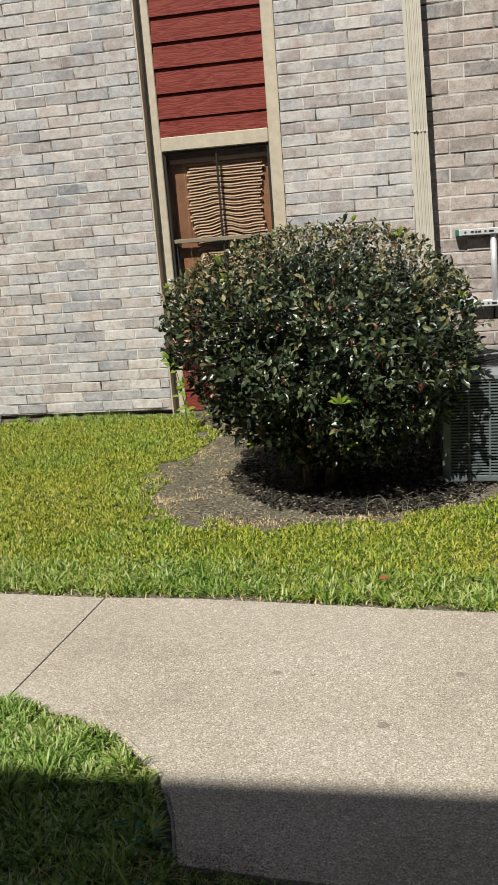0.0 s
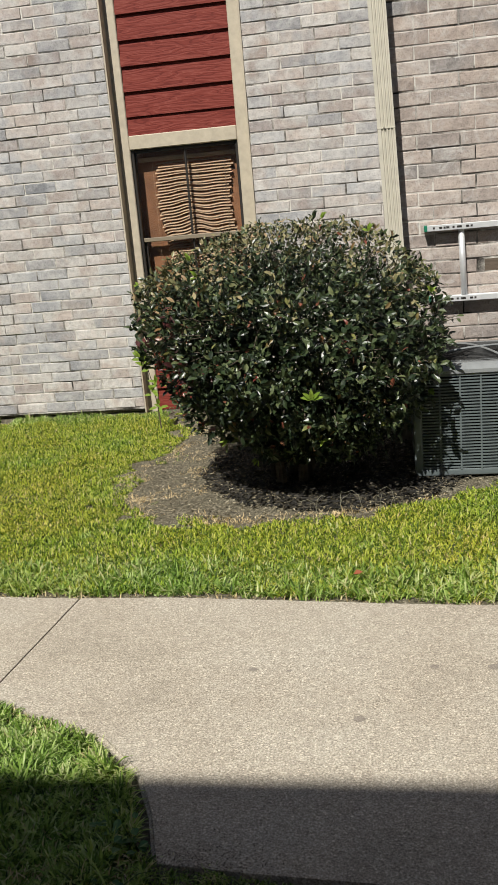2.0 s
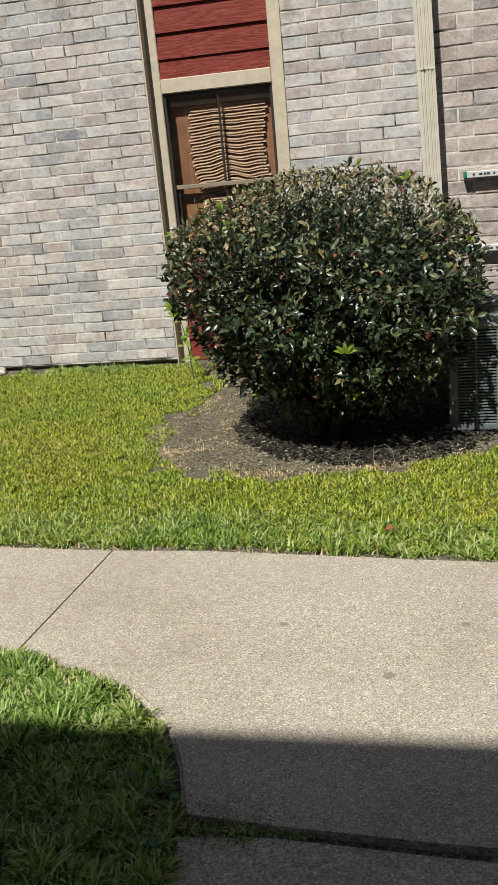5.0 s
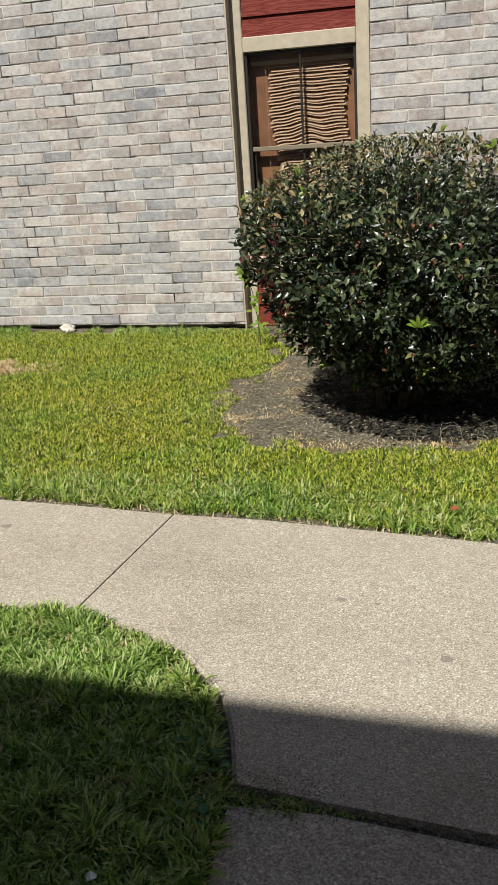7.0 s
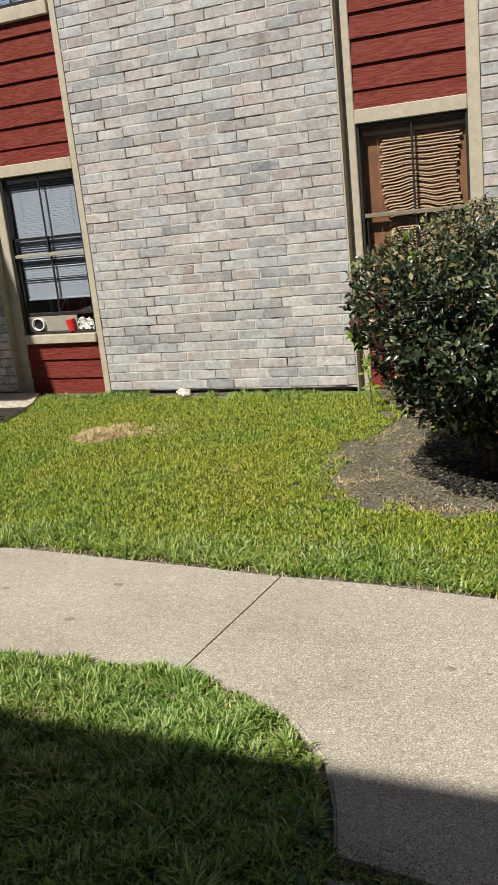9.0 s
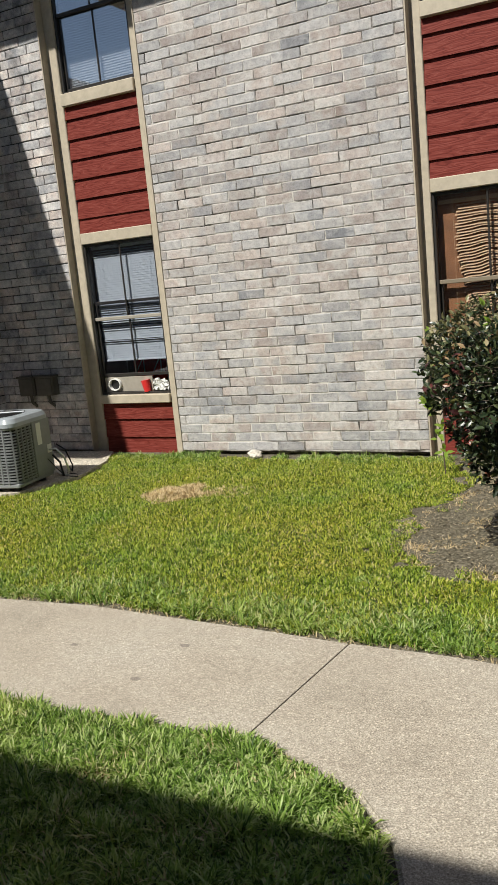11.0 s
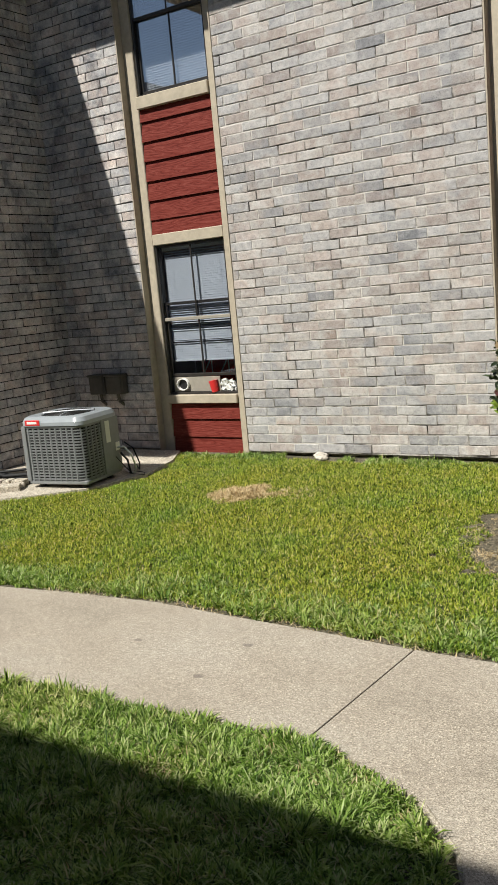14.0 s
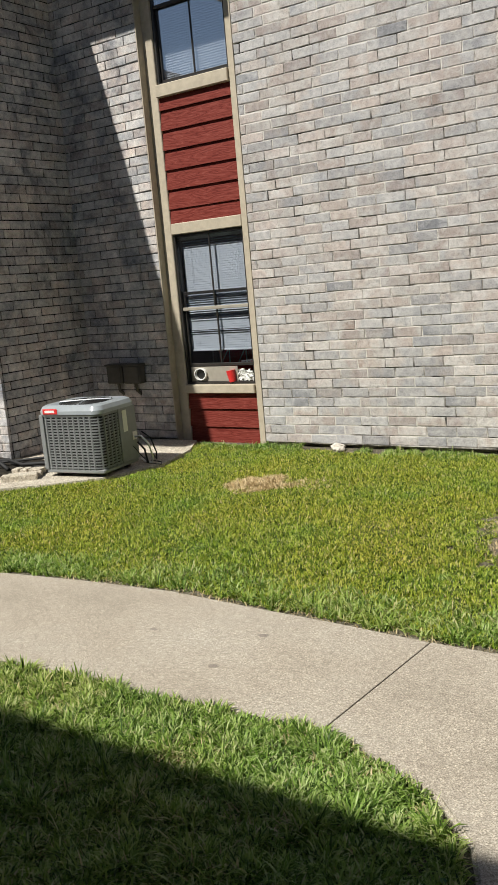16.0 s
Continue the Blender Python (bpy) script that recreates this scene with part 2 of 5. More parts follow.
M = {
    "brick": mat_brick("brick_grey", False, False), "brick_rest": mat_brick("brick_grey_rest", True, False),
    "brick_blotched": mat_brick("brick_blotched", False, False, True), "brick_blotched_rest": mat_brick("brick_blotched_rest", True, False, True),
    "brick_tan": mat_brick("brick_tan", False, True), "brick_tan_rest": mat_brick("brick_tan_rest", True, True), "mortar": mat_mortar("mortar", [(0.38, (0.03, 0.027, 0.024)), (0.46, (0.22, 0.205, 0.185)), (0.54, (0.54, 0.515, 0.475)), (0.75, (0.68, 0.66, 0.62))]),
    # mortars for the corner walls, with the joints' shade put into the colour
    "mortar_dark": mat_mortar("shade_grey_mortar", [(0.32, (0.02, 0.02, 0.02)), (0.50, (0.10, 0.097, 0.092)), (0.68, (0.30, 0.29, 0.27))]),
    "mortar_black": mat_mortar("raked_shade_mortar", [(0.35, (0.012, 0.012, 0.012)), (0.55, (0.03, 0.028, 0.026)), (0.72, (0.12, 0.115, 0.105))]),
    "concrete": mat_speckle("concrete", (0.14, 0.122, 0.10), (0.355, 0.324, 0.277), (0.62, 0.585, 0.525), scale=170, blot=1.5, relief=0.4, pebble=165),
    "pad": mat_speckle("pad_concrete", (0.20, 0.18, 0.15), (0.46, 0.43, 0.375), (0.66, 0.62, 0.55), scale=70, blot=5, relief=0.9, pebble=60),
    "soil": mat_speckle("soil", (0.020, 0.019, 0.015), (0.105, 0.094, 0.066), (0.33, 0.30, 0.24), scale=75, blot=5.5, relief=1.0),
    "earth_dark": mat_speckle("dark_earth", (0.008, 0.007, 0.006), (0.022, 0.019, 0.015), (0.07, 0.062, 0.05), scale=50, blot=5, relief=1.0),
    "red": mat_siding(),
    "trim": mat_plain("trim_paint", (0.415, 0.362, 0.28), 0.6, vary=0.14),
    "spout": mat_plain("spout_paint", (0.47, 0.44, 0.365), 0.5, vary=0.1),
    "frame_dark": mat_plain("bronze_frame", (0.025, 0.022, 0.02), 0.4, vary=0.2),
    "frame_light": mat_plain("aluminium_frame", (0.36, 0.33, 0.28), 0.4, 0.2),
    "frame_tan": mat_plain("tan_frame", (0.20, 0.165, 0.12), 0.45),
    "blind": mat_plain("white_blind", (0.38, 0.41, 0.45), 0.5, vary=0.05),
    "blind_tan": mat_plain("tan_blind", (0.47, 0.31, 0.185), 0.45, vary=0.12),
    "curtain": mat_plain("brown_board", (0.25, 0.105, 0.042), 0.6, vary=0.4, scale=5),
    "room": mat_plain("room_paint", (0.30, 0.27, 0.24), 0.8),
    "glass": mat_glass("glass", 0.12), "glass_high": mat_glass("glass_high", 0.42), "glass_low": mat_glass("glass_low", 0.07),
    "ac_grey": mat_plain("ac_grey_paint", (0.195, 0.205, 0.21), 0.40, vary=0.1),
    "ac_light": mat_plain("ac_light_paint", (0.30, 0.33, 0.355), 0.28, vary=0.08),
    "ac_green": mat_plain("ac_green_paint", (0.105, 0.125, 0.13), 0.36, vary=0.1),
    "black": mat_plain("black_plastic", (0.012, 0.012, 0.012), 0.5),
    "coil": mat_plain("coil_fins", (0.010, 0.010, 0.011), 0.7, 0.0),
    "steel": mat_plain("aluminium", (0.72, 0.73, 0.74), 0.35, 0.45, vary=0.1),
    "green": mat_plain("green_plastic", (0.01, 0.16, 0.09), 0.45),
    "redplast": mat_plain("red_plastic", (0.62, 0.03, 0.03), 0.4),
    "white": mat_plain("white_plastic", (0.75, 0.75, 0.73), 0.4, vary=0.04),
    "paper": mat_plain("paper_label", (0.66, 0.65, 0.60), 0.7, vary=0.05),
    "spot": mat_speckle("grease_spot", (0.14, 0.12, 0.10), (0.23, 0.205, 0.18), (0.34, 0.31, 0.27)),
    "box": mat_plain("box_brown", (0.075, 0.068, 0.055), 0.6, vary=0.2),
    "bark": mat_wood("bark", (0.05, 0.038, 0.028), (0.13, 0.10, 0.075), 0.9),
    "stone": mat_speckle("stone", (0.45, 0.42, 0.38), (0.58, 0.55, 0.5), (0.7, 0.67, 0.62), scale=60),
    "roof": mat_speckle("shingle", (0.05, 0.045, 0.04), (0.1, 0.09, 0.08), (0.16, 0.15, 0.14), scale=60),
    "soffit": mat_plain("soffit_paint", (0.50, 0.44, 0.34), 0.7),
    "lawn": mat_blade("lawn_blades", [(0.0, (0.03, 0.065, 0.006)), (0.22, (0.085, 0.145, 0.013)), (0.4, (0.215, 0.295, 0.023)), (0.65, (0.365, 0.425, 0.043)),
                                      (0.90, (0.51, 0.515, 0.115)), (0.97, (0.52, 0.48, 0.22)), (1.0, (0.58, 0.50, 0.30))],
                      [(0.30, (0.74, 0.96, 0.9)), (0.46, (1.0, 1.02, 0.95)), (0.58, (1.09, 1.03, 0.92)), (0.72, (1.16, 1.02, 0.88))]),
    "lush": mat_blade("lush_blades", [(0.0, (0.03, 0.07, 0.010)), (0.18, (0.11, 0.20, 0.026)), (0.38, (0.22, 0.345, 0.055)), (0.70, (0.38, 0.49, 0.14)),
                                      (0.92, (0.56, 0.63, 0.31)), (1.0, (0.58, 0.52, 0.31))],
                      [(0.3, (0.85, 0.95, 0.85)), (0.65, (1.15, 1.05, 1.0))], 0.42),
    "stem": mat_plain("dry_stem", (0.21, 0.20, 0.15), 0.7),
    "straw": mat_blade("straw_blades", [(0.0, (0.40, 0.295, 0.15)), (0.6, (0.64, 0.50, 0.28)), (1.0, (0.80, 0.67, 0.44))],
                       [(0.3, (0.9, 0.9, 0.9)), (0.7, (1.1, 1.1, 1.1))]),
    "leaf": mat_leaf("bush_leaf", [(0.0, (0.010, 0.017, 0.008)), (0.45, (0.020, 0.035, 0.014)), (0.80, (0.056, 0.078, 0.032)),
                                   (0.95, (0.115, 0.135, 0.060)), (0.978, (0.15, 0.16, 0.05)), (0.99, (0.16, 0.035, 0.025)), (1.0, (0.22, 0.10, 0.06))], 0.37, 0.03),
    "leaf_new": mat_leaf("new_leaf", [(0.0, (0.13, 0.23, 0.02)), (1.0, (0.24, 0.33, 0.05))], 0.4, 0.3),
    "leaf_dry": mat_leaf("dry_leaf", [(0.0, (0.05, 0.042, 0.028)), (0.45, (0.17, 0.14, 0.09)), (0.8, (0.32, 0.27, 0.18)), (1.0, (0.46, 0.41, 0.32))], 0.7, 0.1),
    # browned clipped tips, paled so the bush top's sheen is in the colour
    "leaf_brown_pale": mat_leaf("browned_sheen_leaf", [(0.0, (0.10, 0.105, 0.045)), (0.5, (0.175, 0.165, 0.075)), (0.85, (0.29, 0.25, 0.13)), (1.0, (0.32, 0.21, 0.12))], 0.45, 0.1),
    "leaf_red": mat_leaf("reddened_leaf", [(0.0, (0.022, 0.008, 0.008)), (0.6, (0.055, 0.013, 0.013)), (1.0, (0.11, 0.028, 0.025))], 0.4, 0.05),
    # near-black, so that the shade under the bush is in the colour
    "litter_shade": mat_leaf("shade_dark_leaf", [(0.0, (0.008, 0.007, 0.005)), (0.8, (0.018, 0.015, 0.011)), (1.0, (0.07, 0.06, 0.04))], 0.75, 0.0),
    "weed": mat_leaf("weed_leaf", [(0.0, (0.03, 0.10, 0.025)), (1.0, (0.07, 0.17, 0.05))], 0.5, 0.2),
}


# ---- mesh helpers ----
def put(name, verts, faces, mat, parent=None, m=None, label="", smooth=False):
    me = bpy.data.meshes.new(name)
    me.from_pydata([tuple(v) for v in verts], [], faces)
    me.materials.append(mat)
    if smooth:
        me.polygons.foreach_set("use_smooth", [True] * len(me.polygons))
    me.update()
    ob = new(name, me)
    if parent is not None:
        ob.parent = parent
    if m is not None:
        ob.matrix_basis = m
    if label:
        ob["label"] = label
    return ob


def part(name, bm, mat, parent=None, label="", m=None, smooth=False):
    me = bpy.data.meshes.new(name)
    bm.to_mesh(me)
    bm.free()
    me.materials.append(mat)
    if smooth:
        me.polygons.foreach_set("use_smooth", [True] * len(me.polygons))
    ob = new(name, me)
    if parent is not None:
        ob.parent = parent
    if m is not None:
        ob.matrix_basis = m
    if label:
        ob["label"] = label
    return ob


def add_box(bm, a, b, bevel=0.0, seg=1):
    r = bmesh.ops.create_cube(bm, size=1.0)
    c = [(a[i] + b[i]) / 2 for i in range(3)]
    s = [abs(b[i] - a[i]) for i in range(3)]
    bmesh.ops.scale(bm, vec=s, verts=r["verts"])
    bmesh.ops.translate(bm, vec=c, verts=r["verts"])
    if bevel:
        es = list({e for v in r["verts"] for e in v.link_edges})
        bmesh.ops.bevel(bm, geom=es, offset=bevel, segments=seg, affect="EDGES", profile=0.6)


def box(a, b, bevel=0.0, seg=1):
    bm = bmesh.new()
    add_box(bm, a, b, bevel, seg)
    return bm


def add_tube(bm, pts, radius, sides=8):
    """A round tube through pts; radius a number or one a point."""
    pts = [Vector(p) for p in pts]
    rad = radius if isinstance(radius, (list, tuple)) else [radius] * len(pts)
    rings = []
    for i, p in enumerate(pts):
        d = (pts[min(i + 1, len(pts) - 1)] - pts[max(i - 1, 0)]).normalized()
        q = d.to_track_quat("Z", "Y")
        rings.append([bm.verts.new(p + q @ Vector((math.cos(6.2832 * k / sides) * rad[i], math.sin(6.2832 * k / sides) * rad[i], 0))) for k in range(sides)])
    for a, b in zip(rings, rings[1:]):
        for k in range(sides):
            bm.faces.new((a[k], a[(k + 1) % sides], b[(k + 1) % sides], b[k]))
    bm.faces.new(rings[0][::-1])
    bm.faces.new(rings[-1])


def tube(pts, radius, sides=8):
    bm = bmesh.new()
    add_tube(bm, pts, radius, sides)
    return bm


def empty(name, m=None):
    ob = new(name)
    if m is not None:
        ob.matrix_basis = m
    return ob


def inside(x, y, poly):
    c = False
    for i in range(len(poly)):
        (x1, y1), (x2, y2) = poly[i - 1], poly[i]
        if (y1 > y) != (y2 > y) and x < (x2 - x1) * (y - y1) / (y2 - y1) + x1:
            c = not c
    return c


# ---- ground and pavement ----
FAR_EDGE = [(-9.0, -6.4), (-6.0, -4.35), (-4.6, -3.70), (-3.76, -3.48), (-3.2, -3.41), (-2.66, -3.37), (-2.14, -3.40), (-1.7, -3.42),
            (-1.27, -3.45), (-0.886, -3.455), (-0.426, -3.495), (0.0, -3.535), (0.37, -3.56), (2.0, -3.75), (7.0, -4.3)]
NEAR_EDGE = [(-9.0, -7.6), (-6.0, -5.4), (-4.4, -4.62), (-3.6, -4.42), (-2.88, -4.29), (-2.45, -4.25), (-1.99, -4.25), (-1.63, -4.23),
             (-1.34, -4.215), (-1.07, -4.295), (-0.87, -4.405), (-0.72, -4.56), (-0.645, -4.72), (-0.59, -4.89)]
NEAR_SLAB = [(-0.585, -4.948), (-0.58, -5.03), (-0.56, -5.19), (-0.54, -5.6), (-0.54, -9.6)]
BED = [(-1.72, 0.0), (-1.63, -0.31), (-1.37, -0.86), (-1.42, -1.28), (-1.60, -1.70), (-1.52, -2.26), (-1.29, -2.49), (-0.945, -2.62),
       (-0.583, -2.60), (-0.283, -2.54), (0.02, -2.43), (0.49, -2.13), (1.0, -2.05), (2.6, -2.05), (2.6, 0.0)]
YARD = [(-5.8, -2.4), (-5.46, -2.03), (-5.11, -1.78), (-4.80, -1.49), (-4.64, -0.97), (-4.78, -0.42), (-5.0, -0.1), (-5.2, 0.0), (-9.0, 0.0), (-9.0, -3.0)]


def ground():
    """One sheet, fine near the house and coarse out to the horizon."""
    xs = np.concatenate([[-900, -200, -60, -20], np.arange(-9, 4.01, 0.12), [8, 20, 60, 200, 900]])
    ys = np.concatenate([[-900, -200, -60, -25, -14], np.arange(-9.5, 0.3, 0.12), [0.6, 4, 15, 60, 200, 900]])
    v = []
    for y in ys:
        for x in xs:
            near = -9.1 < x < 4.1 and -9.6 < y < 0.6
            z = -0.022 + (0.012 * noise.noise((x * 2.1, y * 2.1, 0)) + 0.006 * noise.noise((x * 7, y * 7, 3)) if near else 0)
            if near and inside(x, y, BED):
                z += 0.012 + 0.012 * noise.noise((x * 9, y * 9, 5))
            v.append((x, y, z))
    nx = len(xs)
    f = [(j * nx + i, j * nx + i + 1, (j + 1) * nx + i + 1, (j + 1) * nx + i) for j in range(len(ys) - 1) for i in range(nx - 1)]
    return tagged(put("ground", v, f, M["soil"], smooth=True), "bare brown soil under lawn and planting bed", "ground", kind="structure")


ground()


def slab(name, outline, top, bottom, parent, mat, lip=0.0):
    """A cast slab with a rounded arris, from a closed outline (counter-clockwise)."""
    bm = bmesh.new()
    face = bm.faces.new([bm.verts.new((x, y, top)) for x, y in outline])
    rim = list(face.edges)
    ext = bmesh.ops.extrude_face_region(bm, geom=[face])
    moved = [g for g in ext["geom"] if isinstance(g, bmesh.types.BMVert)]
    bmesh.ops.translate(bm, vec=(0, 0, bottom - top), verts=moved)
    bmesh.ops.recalc_face_normals(bm, faces=bm.faces)
    es = [e for e in bm.edges if all(abs(v.co.z - top) < 1e-6 and (not lip or (-1.33 < v.co.x < -0.5 and v.co.y < -4.2)) for v in e.verts)]
    bmesh.ops.bevel(bm, geom=es, offset=lip or 0.0018, segments=3 if lip else 1, affect="EDGES")
    return part(name, bm, mat, parent)


pavement = tagged(empty("pavement"), "pale weathered concrete footpath in three slabs", "pavement", kind="structure")
far_l = [p for p in FAR_EDGE if p[0] < -1.28]
far_r = [p for p in FAR_EDGE if p[0] > -1.2]
near_l = [p for p in NEAR_EDGE if p[0] < -1.36]
near_r = [p for p in NEAR_EDGE if p[0] > -1.33]
slab("slab", near_l + [(-1.3435, -4.216), (-1.2735, -3.451)] + far_l[::-1], 0.0, -0.12, pavement, M["concrete"])
slab("slab", [(-1.3365, -4.216)] + near_r + [(-0.35, -4.91), (0.0, -4.93), (2.0, -4.99), (7.0, -5.1)] + far_r[::-1] + [(-1.2665, -3.451)], 0.0, -0.12, pavement, M["concrete"], 0.011)
slab("slab", NEAR_SLAB + [(7.0, -9.6), (7.0, -5.14), (2.0, -5.03), (0.0, -4.954), (-0.35, -4.932)], -0.014, -0.12, pavement, M["concrete"])

yard_pad = tagged(slab("equipment_pad", [(-8.9, -2.95), (-5.83, -2.36), (-5.46, -2.03), (-5.11, -1.78), (-4.81, -1.49), (-4.66, -0.97), (-4.79, -0.42), (-5.0, -0.03), (-8.9, -0.03)], 0.012, -0.1, None, M["pad"]),
                  "rough sandy concrete pad beside the brick corner", "concrete pad", kind="structure")

# dark spots of old gum and grease on the path
rnd = random.Random(5)
for sx, sy, sr in [(-1.933, -3.652, 0.02), (-1.961, -3.973, 0.018), (-2.43, -3.777, 0.018), (-0.353, -4.019, 0.009), (-0.473, -4.012, 0.014),
                   (-0.119, -4.291, 0.018), (0.302, -3.997, 0.02), (0.116, -3.995, 0.014)]:
    v = [(sx, sy, 0.0016)] + [(sx + sr * (1 + 0.25 * rnd.uniform(-1, 1)) * math.cos(k * 0.6283) * 1.15, sy + sr * 0.8 * (1 + 0.25 * rnd.uniform(-1, 1)) * math.sin(k * 0.6283), 0.0012) for k in range(10)]
    tagged(put("gum_spot", v, [(0, 1 + k, 1 + (k + 1) % 10) for k in range(10)], M["spot"]), "flattened dark spot of old gum on concrete", "gum spot", "gum spots")

# ---- building: brick panels ----
CH, BL, JOINT = 0.0813, 0.2497, 0.0085
brick_meshes = {}


def brick_geo(length, height, rng):
    """Front rectangle set in a small chamfer; the face looks along -y."""
    w, h, c = length / 2, height / 2, 0.004
    def j():
        return rng.uniform(-0.0022, 0.0022)
    v = []
    for y, ins in ((0.03, 0.0), (0.003, 0.0), (0.0, c)):
        for sx, sz in ((-1, -1), (1, -1), (1, 1), (-1, 1)):
            v.append((sx * (w - ins) + j(), y + (j() if y == 0 else 0), sz * (h - ins) + j()))
    f = [(8, 9, 10, 11)]
    for a, b in ((0, 4), (4, 8)):
        f += [(a + k, a + (k + 1) % 4, b + (k + 1) % 4, b + k) for k in range(4)]
    return v, f


def brick_mesh(length, mat):
    key = (round(length / 0.006), mat.name, brick_mesh.count % 7)
    brick_mesh.count += 1
    if key not in brick_meshes:
        rng = random.Random(key[0] * 31 + key[2])
        v, f = brick_geo(key[0] * 0.006, CH - JOINT, rng)
        me = bpy.data.meshes.new("brick")
        me.from_pydata(v, [], f)
        me.materials.append(mat)
        brick_meshes[key] = me
    return brick_meshes[key]


brick_mesh.count = 0


def brick_panel(name, m, u0, u1, top, even, odd, z0, thick, label, mat, rest_mat, limit=300, gaps=(), settle=0.0, mortar="mortar", body=(0.0, 0.0)):
    """A wall panel: mortar body with running-bond bricks set into it. even, odd: a joint's place in alternate courses."""
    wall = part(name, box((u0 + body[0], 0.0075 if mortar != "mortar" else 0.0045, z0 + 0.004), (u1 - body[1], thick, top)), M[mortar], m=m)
    tagged(wall, label, "wall", kind="structure")
    part("footing", box((u0 + body[0], 0.10, -0.15), (u1 - body[1], thick, z0 + 0.004)), M["pad"], wall)
    rng = random.Random(len(name) * 77 + int(abs(u0) * 100))
    rest_v, rest_f, made = [], [], 0
    for c in range(int((top - z0) / CH)):
        phase = even if c % 2 == 0 else odd
        k0 = math.floor((u0 - phase) / BL)
        a = u0
        while a < u1 - 0.012:
            k0 += 1
            b = min(phase + k0 * BL, u1)
            if b - a < 0.03:
                b = min(phase + (k0 + 1) * BL, u1) if b - a < 0.012 else b
            L = b - a - JOINT + rng.uniform(-0.002, 0.002)
            x = (a + b) / 2
            z = z0 + (c + 0.5) * CH + rng.uniform(-0.0012, 0.0012) + settle * (x - u0)
            a = b
            if L < 0.012 or any(g[0] < x < g[1] and g[2] < z < g[3] for g in gaps):
                continue
            y = rng.uniform(-0.0022, 0.0014)
            if made < limit:
                made += 1
                ob = new("brick", brick_mesh(L, mat))
                ob.parent = wall
                ob.matrix_basis = Matrix.Translation((x, y, z)) @ Matrix.Rotation(rng.uniform(-0.004, 0.004), 4, "Y")
            else:
                v, f = brick_geo(L, CH - JOINT, rng)
                n0 = len(rest_v)
                rest_v += [(p[0] + x, p[1] + y, p[2] + z) for p in v]
                rest_f += [tuple(i + n0 for i in q) for q in f]
    if rest_v:
        tagged(put("brickwork", rest_v, rest_f, rest_mat, wall), kind="stuff")
    return wall


EVEN, ODD = -4.000, -3.915
TOP = 5.3
B0, B1, A0, A1 = -5.263, -4.228, -1.922, -0.903          # window bays
WING_X, WING_Y, RIGHT_X, RIGHT_Y = -6.30, -1.19, 0.03, -1.10
ZB = 0.014


# ---- unseen roofs and the building opposite, set to cast the shade ----
def eave(name, a, b, label):
    ob = empty(name)
    tagged(ob, label, "roof", kind="structure")
    part("soffit", box((a[0], a[1], a[2]), (b[0], b[1], a[2] + 0.03)), M["soffit"], ob)
    part("fascia", box((a[0], a[1] - 0.02, a[2] - 0.01), (b[0], a[1], a[2] + 0.05)), M["trim"], ob)
    part("roofing", box((a[0], a[1] - 0.02, a[2] + 0.05), (b[0], b[1], b[2])), M["roof"], ob)
    return ob


eave("roof_1", (-6.18, -1.19, TOP), (6.0, 6.0, TOP + 0.08), "shingled roof with deep eave over the brick house")
# slab out of view, sized only to cast the slanted shadow in the corner
eave("shadow_slab", (-7.15, -4.55, TOP + 0.01), (-6.19, 6.0, TOP + 0.08), "unseen roof slab added to cast the slanted corner shadow")
eave("roof_3", (-16.0, -14.0, TOP), (10.0, -8.88, TOP + 0.08), "shingled roof of the building opposite")
back = part("wall_9", box((-16, -10.2, -0.1), (10, -9.9, TOP)), M["brick_rest"])
tagged(back, "brick wall of the building opposite", "wall", kind="structure")
# two walls out of view, added to cut the sky light on the corner
tagged(part("wall_10", box((-10.3, -9.9, -0.1), (-10.0, -0.95, TOP)), M["brick_rest"]), "unseen brick wall added to cut sky light at one end", "wall", kind="structure")
tagged(part("wall_11", box((7.0, -9.9, -0.1), (7.3, 0.0, TOP)), M["brick_rest"]), "unseen brick wall added to cut sky light at the other end", "wall", kind="structure")

# ---- window bays ----
RY = 0.08                 # depth of the recess in which siding and windows sit


def plank_panel(name, x0, x1, z0, z1, starts, label):
    """Lap siding: boards leaning outward at their lower edge over a backing."""
    wall = tagged(part(name, box((x0, RY + 0.035, z0), (x1, RY + 0.12, z1)), M["red"]), label, "siding", kind="structure")
    for s in starts:
        a, b = max(s, z0), min(s + 0.195, z1)
        if b - a < 0.02:
            continue
        t0 = 0.012
        ya = RY + 0.004
        yb = RY + 0.004 + 0.024 * (b - a) / 0.195
        v = [(x0 + 0.001, ya, a), (x1 - 0.001, ya, a), (x1 - 0.001, yb, b), (x0 + 0.001, yb, b),
             (x0 + 0.001, ya + t0, a), (x1 - 0.001, ya + t0, a), (x1 - 0.001, yb + t0, b), (x0 + 0.001, yb + t0, b)]
        put("plank", v, [(0, 1, 2, 3), (5, 4, 7, 6), (0, 4, 5, 1), (3, 2, 6, 7), (1, 5, 6, 2), (0, 3, 7, 4)], M["red"], wall)
    return wall


def trim_board(name, a, b, label, bev=0.006):
    return tagged(part(name, box(a, b, bev), M["trim"]), label, "trim", kind="structure")


